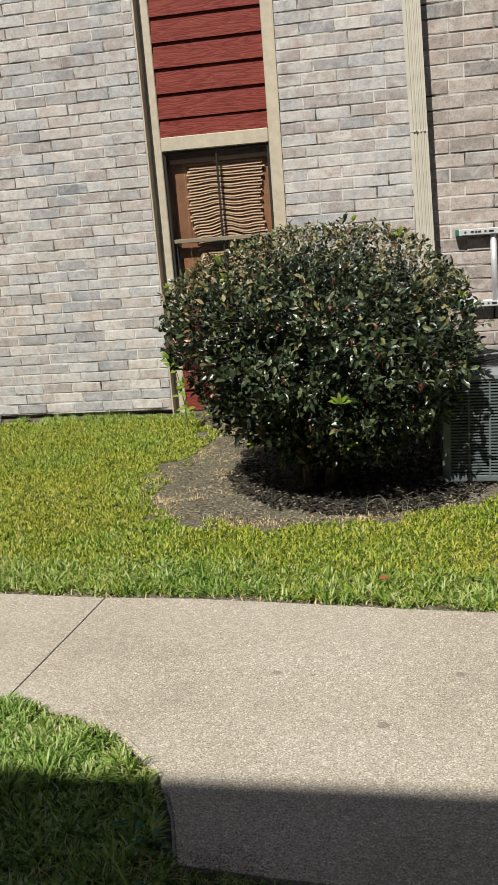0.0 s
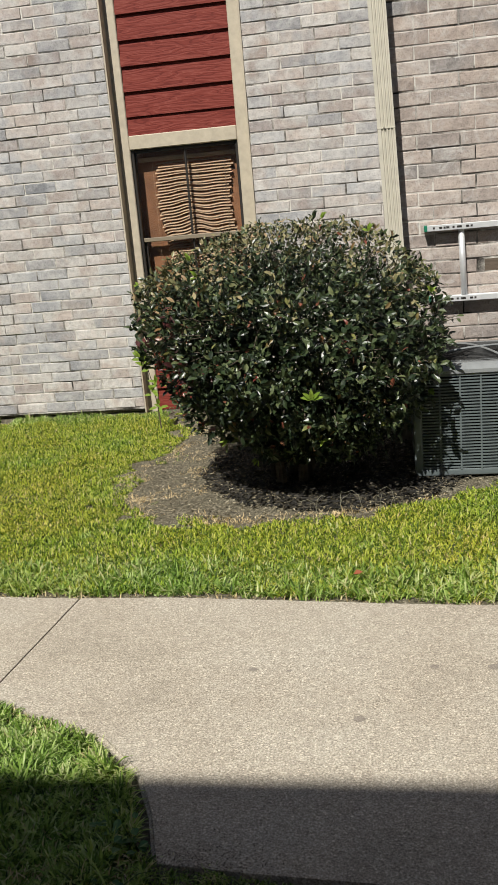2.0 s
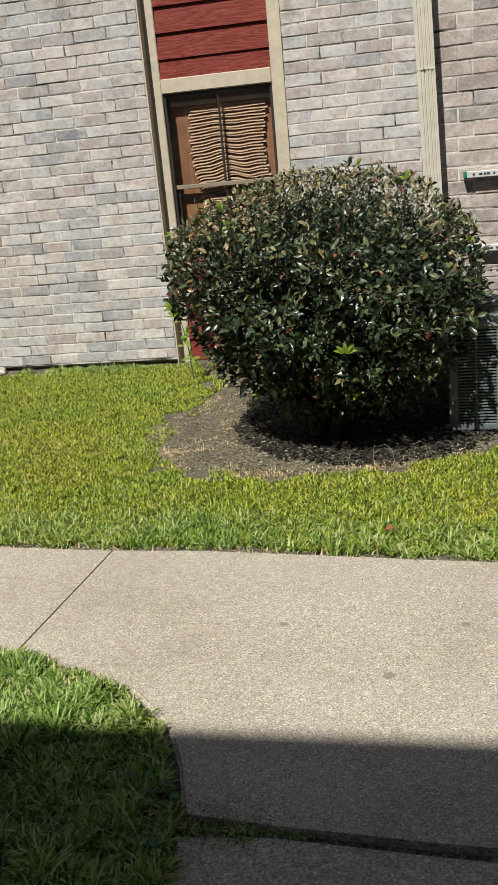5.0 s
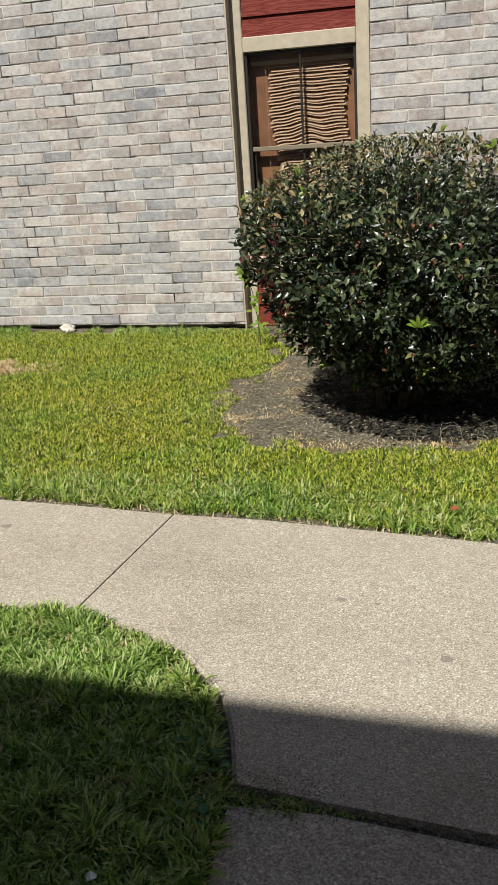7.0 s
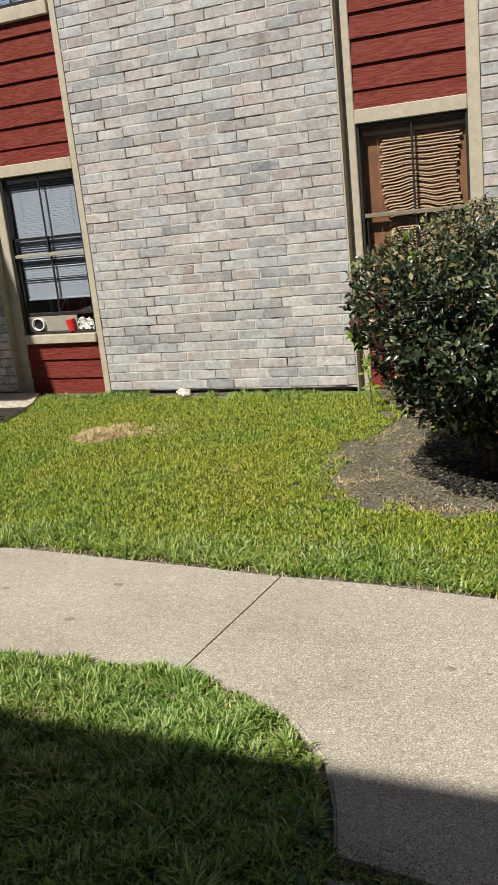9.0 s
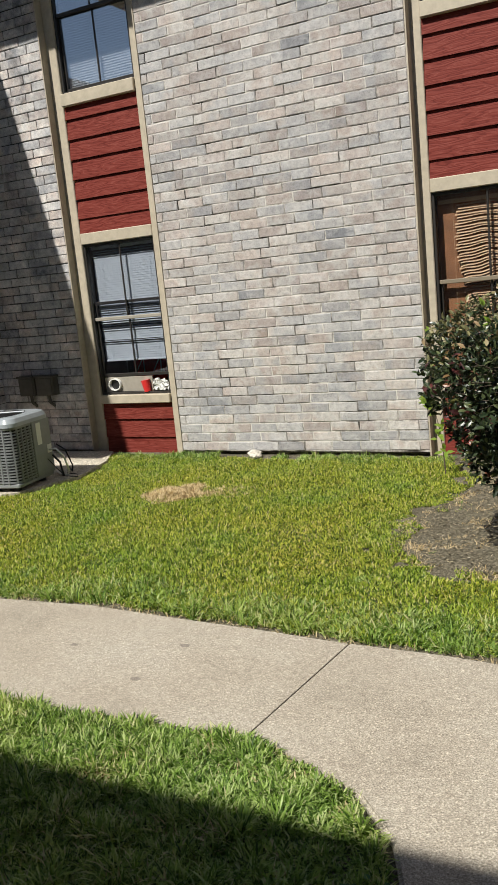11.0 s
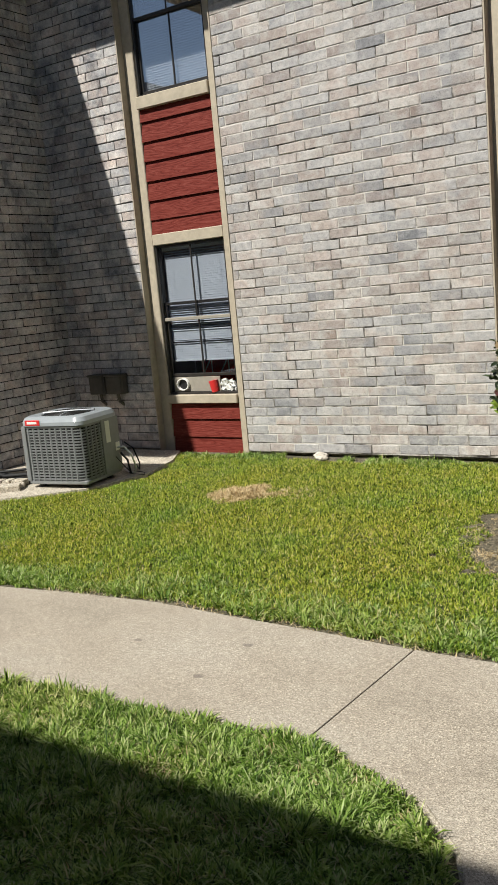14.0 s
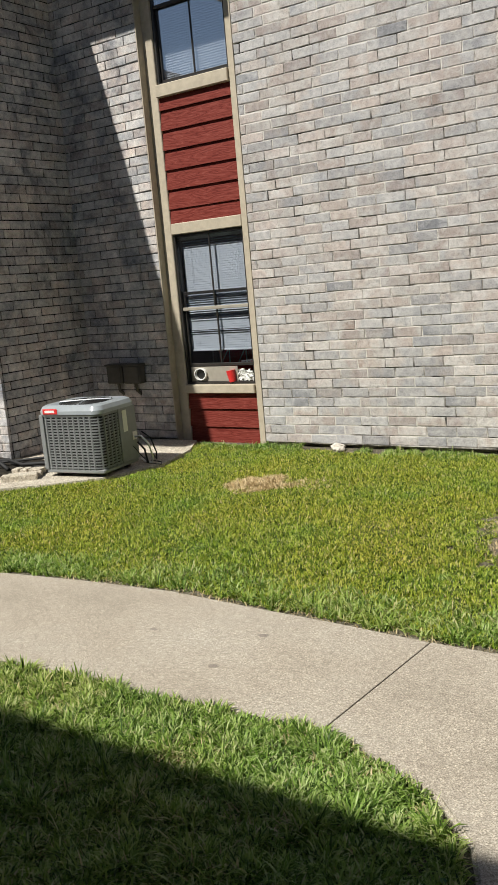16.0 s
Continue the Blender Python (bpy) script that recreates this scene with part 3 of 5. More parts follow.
def window(name, x0, x1, z0, z1, meet, label, lift=0.0, glass="glass", rail="frame_dark"):
    """An aluminium single-hung window: outer frame, two sashes, muntin bars and panes."""
    w = tagged(empty(name, pose(0, RY + 0.02, 0)), label, "window", kind="structure")
    fr = bmesh.new()
    for a, b in (((x0, 0, z0), (x0 + 0.022, 0.07, z1)), ((x1 - 0.022, 0, z0), (x1, 0.07, z1)),
                 ((x0 + 0.022, 0, z1 - 0.022), (x1 - 0.022, 0.07, z1)), ((x0 + 0.022, 0, z0), (x1 - 0.022, 0.07, z0 + 0.02))):
        add_box(fr, a, b, 0.003)
    part("window_frame", fr, M["frame_dark"], w, "dark bronze metal frame")
    xa, xb, xm = x0 + 0.022, x1 - 0.022, (x0 + x1) / 2
    up = bmesh.new()
    add_box(up, (xa, 0.012, meet - 0.016), (xb, 0.03, meet + 0.016), 0.004)
    part("meeting_rail", up, M[rail], w)
    part("muntin", box((xm - 0.008, 0.014, meet + 0.016), (xm + 0.008, 0.026, z1 - 0.022), 0.003), M["frame_dark"], w)
    part("pane", box((xa, 0.018, meet + 0.016), (xb, 0.022, z1 - 0.022)), M[glass], w)
    lo = bmesh.new()
    zt, zl = meet + lift, z0 + 0.02 + lift
    add_box(lo, (xa, 0.036, zt - 0.014), (xb, 0.056, zt + 0.014), 0.003)
    add_box(lo, (xa, 0.036, zl), (xb, 0.056, zl + 0.03), 0.003)
    add_box(lo, (xa, 0.036, zl + 0.03), (xa + 0.02, 0.056, zt - 0.014), 0.003)
    add_box(lo, (xb - 0.02, 0.036, zl + 0.03), (xb, 0.056, zt - 0.014), 0.003)
    part("lower_sash", lo, M["frame_dark"], w)
    part("muntin", box((xm - 0.008, 0.038, zl + 0.03), (xm + 0.008, 0.054, zt - 0.014), 0.003), M["frame_dark"], w)
    part("pane", box((xa + 0.02, 0.044, zl + 0.03), (xb - 0.02, 0.048, zt - 0.014)), M[glass], w)
    for o in w.children:
        if o.name.startswith("pane"):
            o.visible_shadow = False
    return w


def blind(name, x0, x1, z0, z1, mat, label, wave=None, step=0.0215, y=0.2, tilt=None):
    """A venetian blind: head rail and one slat after another."""
    b = tagged(empty(name, pose(0, y, 0)), label, "window blind")
    part("head_rail", box((x0, -0.014, z1 - 0.03), (x1, 0.014, z1), 0.003), mat, b)
    z, k = z1 - 0.05, 0
    n = 24
    while z > z0:
        v = []
        for i in range(n + 1):
            u = i / n
            e0, e1, dz = (0, 0, 0) if wave is None else wave(u, z, k)
            x = x0 + 0.005 + e0 + (x1 - x0 - 0.01 - e0 - e1) * u
            for s in (-1, 0, 1):
                v.append((x, s * 0.0115 * math.cos(tilt(z)), z + dz - s * 0.0115 * math.sin(tilt(z)) + (0.0022 if s == 0 else 0)))
        f = [(3 * i + s, 3 * i + 3 + s, 3 * i + 4 + s, 3 * i + 1 + s) for i in range(n) for s in (0, 1)]
        put("slat", v, f, mat, b, smooth=True)
        z -= step
        k += 1
    part("bottom_rail", box((x0 + 0.01, -0.011, z0 - 0.012), (x1 - 0.01, 0.011, z0 + 0.004), 0.003), mat, b)
    cords = bmesh.new()
    for u in (0.14, 0.5, 0.86):
        add_tube(cords, [(x0 + (x1 - x0) * u, -0.013, z1 - 0.03), (x0 + (x1 - x0) * u, -0.013, z0)], 0.0012, 5)
    part("cord", cords, mat, b)
    return b


def bay(x0, x1, xl, xr, dz, tag):
    post = "square-edged beige painted trim post beside the brick"
    trim_board("trim_%d" % tag, (x0, RY, -0.05), (xl, RY + 0.1, TOP), post)
    trim_board("trim_%d" % (tag + 1), (xr, RY, -0.05), (x1, RY + 0.1, TOP), post)
    trim_board("trim_%d" % (tag + 2), (xl, RY - 0.004, 1.954 + dz), (xr, RY + 0.1, 2.056 + dz), "beige painted head trim above the window")
    trim_board("trim_%d" % (tag + 3), (xl, RY - 0.028, 0.455 + dz), (xr, RY + 0.1, 0.538 + dz), "beige painted sill trim below the window")
    trim_board("trim_%d" % (tag + 4), (xl, RY - 0.028, 3.175 + dz), (xr, RY + 0.1, 3.284 + dz), "beige painted sill trim below the upper window")
    # narrow flashing along the brick edge
    for k, x in ((5, x0), (6, x1)):
        s = 0.012 if k == 5 else -0.012
        trim_board("trim_%d" % (tag + k), (min(x, x + s), -0.006, -0.02), (max(x, x + s), RY - 0.0005, TOP), "thin beige edge strip along the brickwork", 0.002)
    plank_panel("wall_siding_%d" % tag, xl, xr, 2.056 + dz, 3.175 + dz, [2.012 + dz + 0.1755 * k for k in range(8)], "dark red painted lap siding with embossed wood grain")
    plank_panel("wall_siding_%d" % (tag + 1), xl, xr, -0.03, 0.455 + dz, [-0.047 + dz + 0.1745 * k for k in range(4)], "dark red painted lap siding under the window")


bl, br, al, ar, DZ = -5.146, -4.347, -1.828, -1.008, 0.033
bay(B0, B1, bl, br, 0.0, 1)
bay(A0, A1, al, ar, DZ, 11)
window("window_1", bl, br, 0.538, 1.954, 1.257, "closed sash window with white blinds in dark metal frame", lift=0.148, glass="glass", rail="frame_light")
window("window_2", bl, br, 3.284, 4.72, 3.95, "upper sash window with white blinds reflecting blue sky", glass="glass_high")
window("window_3", al, ar, 0.538 + DZ, 1.954 + DZ, 1.323, "sash window with bent tan blinds in dark metal frame", glass="glass_low", rail="frame_tan")
window("window_4", al, ar, 3.284 + DZ, 4.72, 3.95, "upper sash window with white blinds in dark metal frame")


def loose(z):
    """How far the slats of the lower blind are turned, by height."""
    if z > 1.82 or 1.13 < z < 1.36:
        return -0.55
    if 1.0 < z < 1.05:
        return -0.2
    return -1.42


blind("window_blind", bl + 0.03, br - 0.02, 0.86, 1.93, M["blind"], "white slatted blind lowered most of the way in window", tilt=loose, y=RY + 0.105)
blind("window_blind", bl + 0.03, br - 0.02, 3.32, 4.69, M["blind"], "white slatted blind fully lowered in upper window", tilt=lambda z: -1.15, y=RY + 0.105)
blind("window_blind", al + 0.03, ar - 0.02, 3.32, 4.69, M["blind"], "white slatted blind fully lowered in upper window", tilt=lambda z: -1.15, y=RY + 0.105)


def bent(u, z, k):
    s = max(0.0, min(1.0, (1.9 - z) / 0.5))
    e0 = 0.115 + 0.04 * s + 0.025 * math.sin(z * 7) + 0.012 * math.sin(k * 1.7)
    e1 = 0.06 + 0.02 * math.sin(z * 9) + 0.01 * math.sin(k * 2.3)
    dz = s * (0.012 * math.sin(u * 8 + z * 3) + 0.008 * math.sin(u * 15 + z * 5)) + 0.02 * math.exp(-u * 9) * -s + 0.004 * math.sin(k * 3.1 + u * 4)
    return e0, e1, dz


blind("window_blind", al + 0.03, ar - 0.02, 0.60, 1.93, M["blind_tan"], "bent and sagging tan slatted blind in window", wave=bent, step=0.0215, tilt=lambda z: -0.62, y=RY + 0.105)
tagged(part("window_board", box((al + 0.0, RY + 0.128, 0.585), (ar - 0.0, RY + 0.145, 1.985)), M["curtain"]), "brown wooden board closing window behind bent blind", "board")

# the rooms behind
room = bmesh.new()
for a, b in (((-6.28, 3.0, -0.1), (3.0, 3.1, TOP)), ((-6.5, -0.0, -0.1), (-6.307, 3.1, TOP)), ((3.0, 0.0, -0.1), (3.1, 3.1, TOP)),
             ((-6.28, 0.22, -0.12), (3.0, 3.0, 0.0)), ((-6.28, 0.22, 2.55), (3.0, 3.0, 2.75)), ((-3.2, 0.22, 0), (-3.1, 3.0, TOP))):
    add_box(room, a, b)
tagged(part("wall_inner", room, M["room"]), "plain dim rooms behind the windows", "wall", kind="structure")
for k, x in ((1, B0), (2, A0)):
    for z0, z1 in ((2.0, 3.24), (-0.1, 0.50), (4.72, TOP)):
        tagged(part("wall_core_%d" % k, box((x, RY + 0.125, z0), (x + 1.05, RY + 0.2, z1)), M["room"]), "timber wall behind the siding", "wall", kind="structure")


# ---- condensers ----
def condenser(m, w, d, h, mat, cap_mat, style, label):
    """An outdoor air-conditioning unit: base pan, louvred sides, corner posts, top cap with fan guard."""
    u = tagged(empty("air_conditioner", m), label, "air conditioner")
    part("base_pan", box((-w / 2 + 0.004, -d / 2 + 0.004, 0), (w / 2 - 0.004, d / 2 - 0.004, 0.04), 0.03 if style == "grid" else 0.012, 3), mat, u)
    part("coil", box((-w / 2 + 0.035, -d / 2 + 0.035, 0.04), (w / 2 - 0.035, d / 2 - 0.035, h - 0.08), 0.03, 2), M["coil"], u)
    lid = 0.075 if style == "grid" else 0.048
    top = h - lid
    rc = 0.075 if style == "grid" else 0.03

    def outline(inset, radius, steps=7):
        """Rounded rectangle round the unit, counter-clockwise from the front edge."""
        pts, a, b = [], w / 2 - inset, d / 2 - inset
        for cx, cy, a0 in ((a - radius, -b + radius, -90), (a - radius, b - radius, 0), (-a + radius, b - radius, 90), (-a + radius, -b + radius, 180)):
            for k in range(steps + 1):
                t = math.radians(a0 + 90 * k / steps)
                pts.append((cx + radius * math.cos(t), cy + radius * math.sin(t)))
        return pts

    def band(bm, z0, z1, o, i):
        n = len(o)
        rows = [[bm.verts.new((p[0], p[1], z)) for p in q] for q, z in ((i, z0), (o, z0), (o, z1), (i, z1))]
        for r in range(4):
            for k in range(n):
                bm.faces.new((rows[r][k], rows[r][(k + 1) % n], rows[(r + 1) % 4][(k + 1) % n], rows[(r + 1) % 4][k]))

    pitch, fill = (0.0236, 0.40) if style == "grid" else (0.0165, 0.44)
    o, i = outline(0.002, rc), outline(0.013, rc - 0.011)
    lv = bmesh.new()
    z = 0.045
    while z < top - 0.012:
        band(lv, z, z + pitch * fill, o, i)
        z += pitch
    part("louvre_panel", lv, mat, u)
    rim = bmesh.new()
    band(rim, top - 0.016, top, outline(-0.002, rc), i)
    part("rim", rim, mat, u)
    ribs = bmesh.new()
    step = 0.056 if style == "grid" else 0.105
    acc = 0.0
    for k in range(len(o)):
        p, q = Vector((*o[k], 0)), Vector((*o[(k + 1) % len(o)], 0))
        L = (q - p).length
        s = step - acc
        while s < L:
            c = p + (q - p) * (s / L)
            t = (q - p).normalized()
            nrm = Vector((t.y, -t.x, 0))
            e = 0.0055 if style == "grid" else 0.004
            corners = [c - t * e + nrm * 0.001, c + t * e + nrm * 0.001, c + t * e - nrm * 0.012, c - t * e - nrm * 0.012]
            lo = [ribs.verts.new((v.x, v.y, 0.035)) for v in corners]
            hi = [ribs.verts.new((v.x, v.y, top)) for v in corners]
            for j in range(4):
                ribs.faces.new((lo[j], lo[(j + 1) % 4], hi[(j + 1) % 4], hi[j]))
            s += step
        acc = L - (s - step)
    part("rib", ribs, mat, u)
    part("corner_post", box((-w / 2 - 0.003, -d / 2 - 0.003, 0.03), (-w / 2 + 0.042, -d / 2 + 0.03, top), 0.012, 2), mat, u)
    cap = bmesh.new()
    rin = min(w, d) * 0.43
    shell = [(outline(-0.012, rc + 0.012, 9), top), (outline(-0.012, rc + 0.012, 9), h - 0.6 * lid), (outline(0.006, rc, 9), h - 0.012), (outline(0.030, rc, 9), h)]
    n = len(shell[0][0])
    rows = [[cap.verts.new((p[0], p[1], z)) for p in q] for q, z in shell]
    for rr, zz in ((rin, h - 0.004), (rin, h - 0.012)):
        row = []
        for p in shell[3][0]:
            t = math.atan2(p[1] / d, p[0] / w)
            row.append(cap.verts.new((rr * math.cos(t), rr * math.sin(t), zz)))
        rows.append(row)
    for ra, rb_ in zip(rows, rows[1:]):
        for k in range(n):
            cap.faces.new((ra[k], ra[(k + 1) % n], rb_[(k + 1) % n], rb_[k]))
    part("top_cap", cap, cap_mat, u, "pale grey pressed metal cap")
    # solid near-black plug standing in for the dark of an open well
    part("fan_well_plug", tube([(0, 0, h - lid), (0, 0, h - 0.009)], rin + 0.002, 40), M["coil"], u)
    dome = 0.004 if style == "grid" else 0.022
    for k in range(1, 13):
        r = rin * k / 12
        pts = [(r * math.cos(t * math.pi / 16), r * math.sin(t * math.pi / 16), h + dome * (1 - (r / rin) ** 2) - 0.002) for t in range(33)]
        part("guard_ring", tube(pts, 0.0022, 4), M["black"], u)
    for a, lift in ((0.35, 0.0), (0.35 + math.pi / 2, 0.004)):
        arch = [(0, rin * k / 4, h + dome * (1 - (k / 4) ** 2) + lift) for k in range(-4, 5)]
        part("guard_bar", tube(arch, 0.007, 6), cap_mat, u, m=pose(0, 0, 0, 0, 0, math.degrees(a)))
    return u


ac1 = condenser(pose(-5.118, -1.325, 0.043, 0, 0, 6.9), 0.61, 0.51, 0.567, M["ac_grey"], M["ac_light"], "grid",
                "grey louvred air conditioning unit on a concrete pad")
for fx in (-0.22, 0.22):
    for fy in (-0.17, 0.17):
        part("foot", tube([(fx, fy, -0.033), (fx, fy, 0.004)], 0.03, 12), M["black"], ac1)
part("brand_plate", box((-0.245, -0.272, 0.498), (-0.095, -0.266, 0.543), 0.003), M["redplast"], ac1, "red badge with white mark")
part("brand_mark", box((-0.222, -0.2735, 0.511), (-0.122, -0.2715, 0.531), 0.0005), M["white"], ac1)
part("service_panel", box((0.299, 0.0, 0.035), (0.311, 0.245, 0.495), 0.004), M["ac_grey"], ac1)
part("rating_label", box((0.3115, 0.05, 0.29), (0.3135, 0.11, 0.47)), M["paper"], ac1, "white printed data label")
part("rating_label", box((0.3115, 0.17, 0.20), (0.3135, 0.23, 0.27)), M["paper"], ac1, "small white warning label")
pipe = tagged(part("refrigerant_pipe", tube([(-4.81, -1.12, 0.27), (-4.765, -1.09, 0.275), (-4.715, -1.06, 0.20), (-4.70, -1.04, 0.09), (-4.73, -1.02, 0.035), (-4.82, -1.0, 0.03), (-4.95, -0.9, 0.03)], 0.008, 8), M["steel"], smooth=True),
              "thin bent metal pipe beside the cooling unit", "pipe")
hose = tagged(part("drain_hose", tube([(-4.82, -1.08, 0.22), (-4.775, -1.05, 0.15), (-4.77, -1.03, 0.03), (-4.84, -0.98, 0.025), (-4.95, -0.86, 0.03)], 0.009, 8), M["black"], smooth=True), "black insulated hose beside the unit", "hose")
tagged(part("cable_run", tube([(-5.5, -1.48, 0.03), (-5.65, -1.42, 0.03), (-5.85, -1.38, 0.05), (-6.05, -1.34, 0.035), (-6.4, -1.36, 0.03), (-6.9, -1.3, 0.03)], 0.02, 8), M["coil"], smooth=True), "black insulated line set lying on the pad", "pipe")
kerb = bmesh.new()
add_box(kerb, (-0.15, -0.09, 0.0), (0.15, 0.0, 0.062), 0.010, 2)
add_box(kerb, (-0.12, 0.003, 0.0), (0.17, 0.09, 0.050), 0.010, 2)
for v in kerb.verts:
    v.co += Vector((noise.noise(v.co * 30), noise.noise(v.co * 30 + Vector((5, 0, 0))), 0)) * 0.008
tagged(part("edging_block", kerb, M["pad"], m=pose(-5.56, -1.74, 0.004, 0, 0, 38)), "broken length of concrete kerb on the pad", "concrete block")
notch = bmesh.new()
for k in range(3):
    add_box(notch, (-0.13 + 0.085 * k, -0.05, 0.0), (-0.06 + 0.085 * k + (0.05 if k == 2 else 0), 0.05, 0.045), 0.008, 2)
add_box(notch, (-0.13, -0.048, -0.002), (0.16, 0.048, 0.022), 0.004)
tagged(part("edging_block", notch, M["pad"], m=pose(-5.66, -1.575, 0.020, 0, 0, 15)), "small notched concrete block lying on dark earth", "concrete block")

earth = bmesh.new()
nx_, ny_ = 44, 16
grid_ = []
for j in range(ny_ + 1):
    row = []
    for i in range(nx_ + 1):
        x = -8.6 + 3.16 * i / nx_
        front = -1.98 if x < -5.84 else -1.98 + 0.48 * min(1, (x + 5.84) / 0.12)
        y = front + (-1.16 - front) * j / ny_
        rise = min(1, j / 2, (nx_ - i) / 2)
        row.append(earth.verts.new((x, y + 0.02 * noise.noise((i * 0.7, j, 3)), 0.006 + rise * (0.026 + 0.022 * noise.noise((i * 0.9, j * 0.9, 8))))))
    grid_.append(row)
for j in range(ny_):
    for i in range(nx_):
        earth.faces.new((grid_[j][i], grid_[j][i + 1], grid_[j + 1][i + 1], grid_[j + 1][i]))
tagged(part("ground_patch", earth, M["earth_dark"], smooth=True), "near-black earth heaped along the foot of the wing", "ground", kind="structure")
for pts, r_ in (([(-5.40, -1.36, 0.06), (-5.6, -1.46, 0.085), (-5.8, -1.50, 0.07), (-6.05, -1.44, 0.09), (-6.35, -1.47, 0.06), (-6.8, -1.5, 0.05)], 0.016),
                ([(-5.42, -1.28, 0.05), (-5.7, -1.33, 0.10), (-5.95, -1.40, 0.08), (-6.2, -1.52, 0.07), (-6.5, -1.55, 0.05)], 0.012),
                ([(-5.85, -1.62, 0.05), (-6.0, -1.57, 0.09), (-6.2, -1.60, 0.06), (-6.6, -1.58, 0.05)], 0.020)):
    tagged(part("drain_hose", tube(pts, r_, 8), M["coil"], smooth=True), "black rubber hose trailing over the dark earth", "hose")
for pts, r_ in (([(-4.80, -1.16, 0.20), (-4.74, -1.14, 0.12), (-4.68, -1.12, 0.05), (-4.60, -1.06, 0.03), (-4.66, -0.98, 0.03), (-4.80, -0.95, 0.03)], 0.004),
                ([(-4.82, -1.02, 0.30), (-4.76, -0.98, 0.24), (-4.74, -0.94, 0.10), (-4.80, -0.88, 0.03), (-5.0, -0.7, 0.03)], 0.006)):
    tagged(part("drain_hose", tube(pts, r_, 8), M["coil"], smooth=True), "black cable looping to the ground behind the unit", "hose")

ac2 = condenser(pose(0.52, -1.68, 0.012, 0, 0, 0), 0.77, 0.72, 0.605, M["ac_green"], M["ac_grey"], "louvre",
                "dark grey-green louvred air conditioning unit beside the bush")

# disconnect boxes on the shaded wall
for x0, x1, lab in ((-6.01, -5.81, "brown metal electrical disconnect box on brick wall"), (-5.79, -5.575, "brown metal electrical disconnect box on brick wall")):
    bx = tagged(empty("electrical_box"), lab, "electrical box", "electrical boxes")
    part("body", box((x0, -0.095, 0.575), (x1, -0.003, 0.765), 0.008), M["box"], bx)
    part("cover", box((x0 + 0.012, -0.107, 0.582), (x1 - 0.012, -0.096, 0.748), 0.004), M["box"], bx)
    part("hood", box((x0 - 0.006, -0.115, 0.752), (x1 + 0.006, -0.003, 0.772), 0.004), M["box"], bx)
    part("conduit", tube([((x0 + x1) / 2, -0.045, 0.575), ((x0 + x1) / 2, -0.035, 0.50), ((x0 + x1) / 2 + 0.02, 0.02, 0.45)], 0.016, 8), M["box"], bx)

# ---- downspout ----
def downspout():
    ob = tagged(empty("downspout"), "ribbed beige metal downspout on the brick corner", "downspout")
    n = 40
    prof = []
    w, d = 0.100, 0.075
    for k in range(n):
        u = k / (n - 1)
        prof.append((-w / 2 + w * u, -d + (0.006 if 0.12 < u < 0.88 and int((u - 0.12) / 0.095) % 2 else 0.0)))
    prof += [(w / 2, 0), (-w / 2, 0)]
    v, f = [], []
    for z in (0.0, TOP):
        x = 0.131 - 0.0377 * z
        v += [(x + px, RIGHT_Y - 0.075 + py, z) for px, py in prof]
    m = len(prof)
    f = [(k, (k + 1) % m, m + (k + 1) % m, m + k) for k in range(m)]
    put("pipe", v, f, M["spout"], ob)
    for z in (1.86, 4.2):
        x = 0.131 - 0.0377 * z
        part("strap", box((x - 0.0515, RIGHT_Y - 0.1515, z - 0.004), (x + 0.0515, RIGHT_Y - 0.002, z + 0.004), 0.001), M["spout"], ob)
        part("screw", tube([(x - 0.012, RIGHT_Y - 0.157, z), (x - 0.012, RIGHT_Y - 0.150, z)], 0.005, 8), M["box"], ob)
    return ob


downspout()


# ---- ladder hung flat against the wall ----
def ladder():
    ob = tagged(empty("ladder", pose(0, RIGHT_Y - 0.046, 0)), "aluminium ladder hung sideways on the brick wall", "ladder")
    for z, x0 in ((1.277, 0.26), (0.855, 0.275)):
        r = bmesh.new()
        add_box(r, (x0 + 0.018, -0.02, z - 0.010), (2.6, 0.035, z + 0.010), 0.003)
        add_box(r, (x0 + 0.018, -0.024, z - 0.017), (2.6, -0.018, z + 0.017), 0.002)
        add_box(r, (x0 + 0.018, 0.033, z - 0.017), (2.6, 0.038, z + 0.017), 0.002)
        rail = part("rail", r, M["steel"], ob)
        part("end_cap", box((x0, -0.026, z - 0.019), (x0 + 0.018, 0.041, z + 0.019), 0.004), M["green"], rail, "green plastic end cap")
        for k in range(9):
            x = x0 + 0.05 + k * 0.026 + (0.01 if k % 3 else 0)
            part("printed_mark", box((x, -0.0252, z - 0.006), (x + 0.012 + 0.006 * (k % 2), -0.0243, z + 0.006)), M["frame_dark"], rail)
    for k in range(7):
        x = 0.482 + 0.305 * k
        part("rung", tube([(x + 0.006, 0.012, 0.868), (x - 0.006, 0.012, 1.265)], 0.0185, 14), M["steel"], ob, smooth=True)
    return ob


ladder()

# ---- things in the window with the lifted sash ----
panel = tagged(empty("vent_panel", pose(0, RY + 0.055, 0)), "pale vent panel with round duct under the sash", "vent panel")
part("board", box((bl + 0.03, 0.0, 0.56), (br - 0.22, 0.012, 0.70), 0.002), M["frame_light"], panel)
ring = bmesh.new()
cx, cz = bl + 0.155, 0.632
pts_o = [(cx + 0.070 * math.cos(k * math.pi / 14), cz + 0.058 * math.sin(k * math.pi / 14)) for k in range(28)]
pts_i = [(cx + 0.061 * math.cos(k * math.pi / 14), cz + 0.050 * math.sin(k * math.pi / 14)) for k in range(28)]
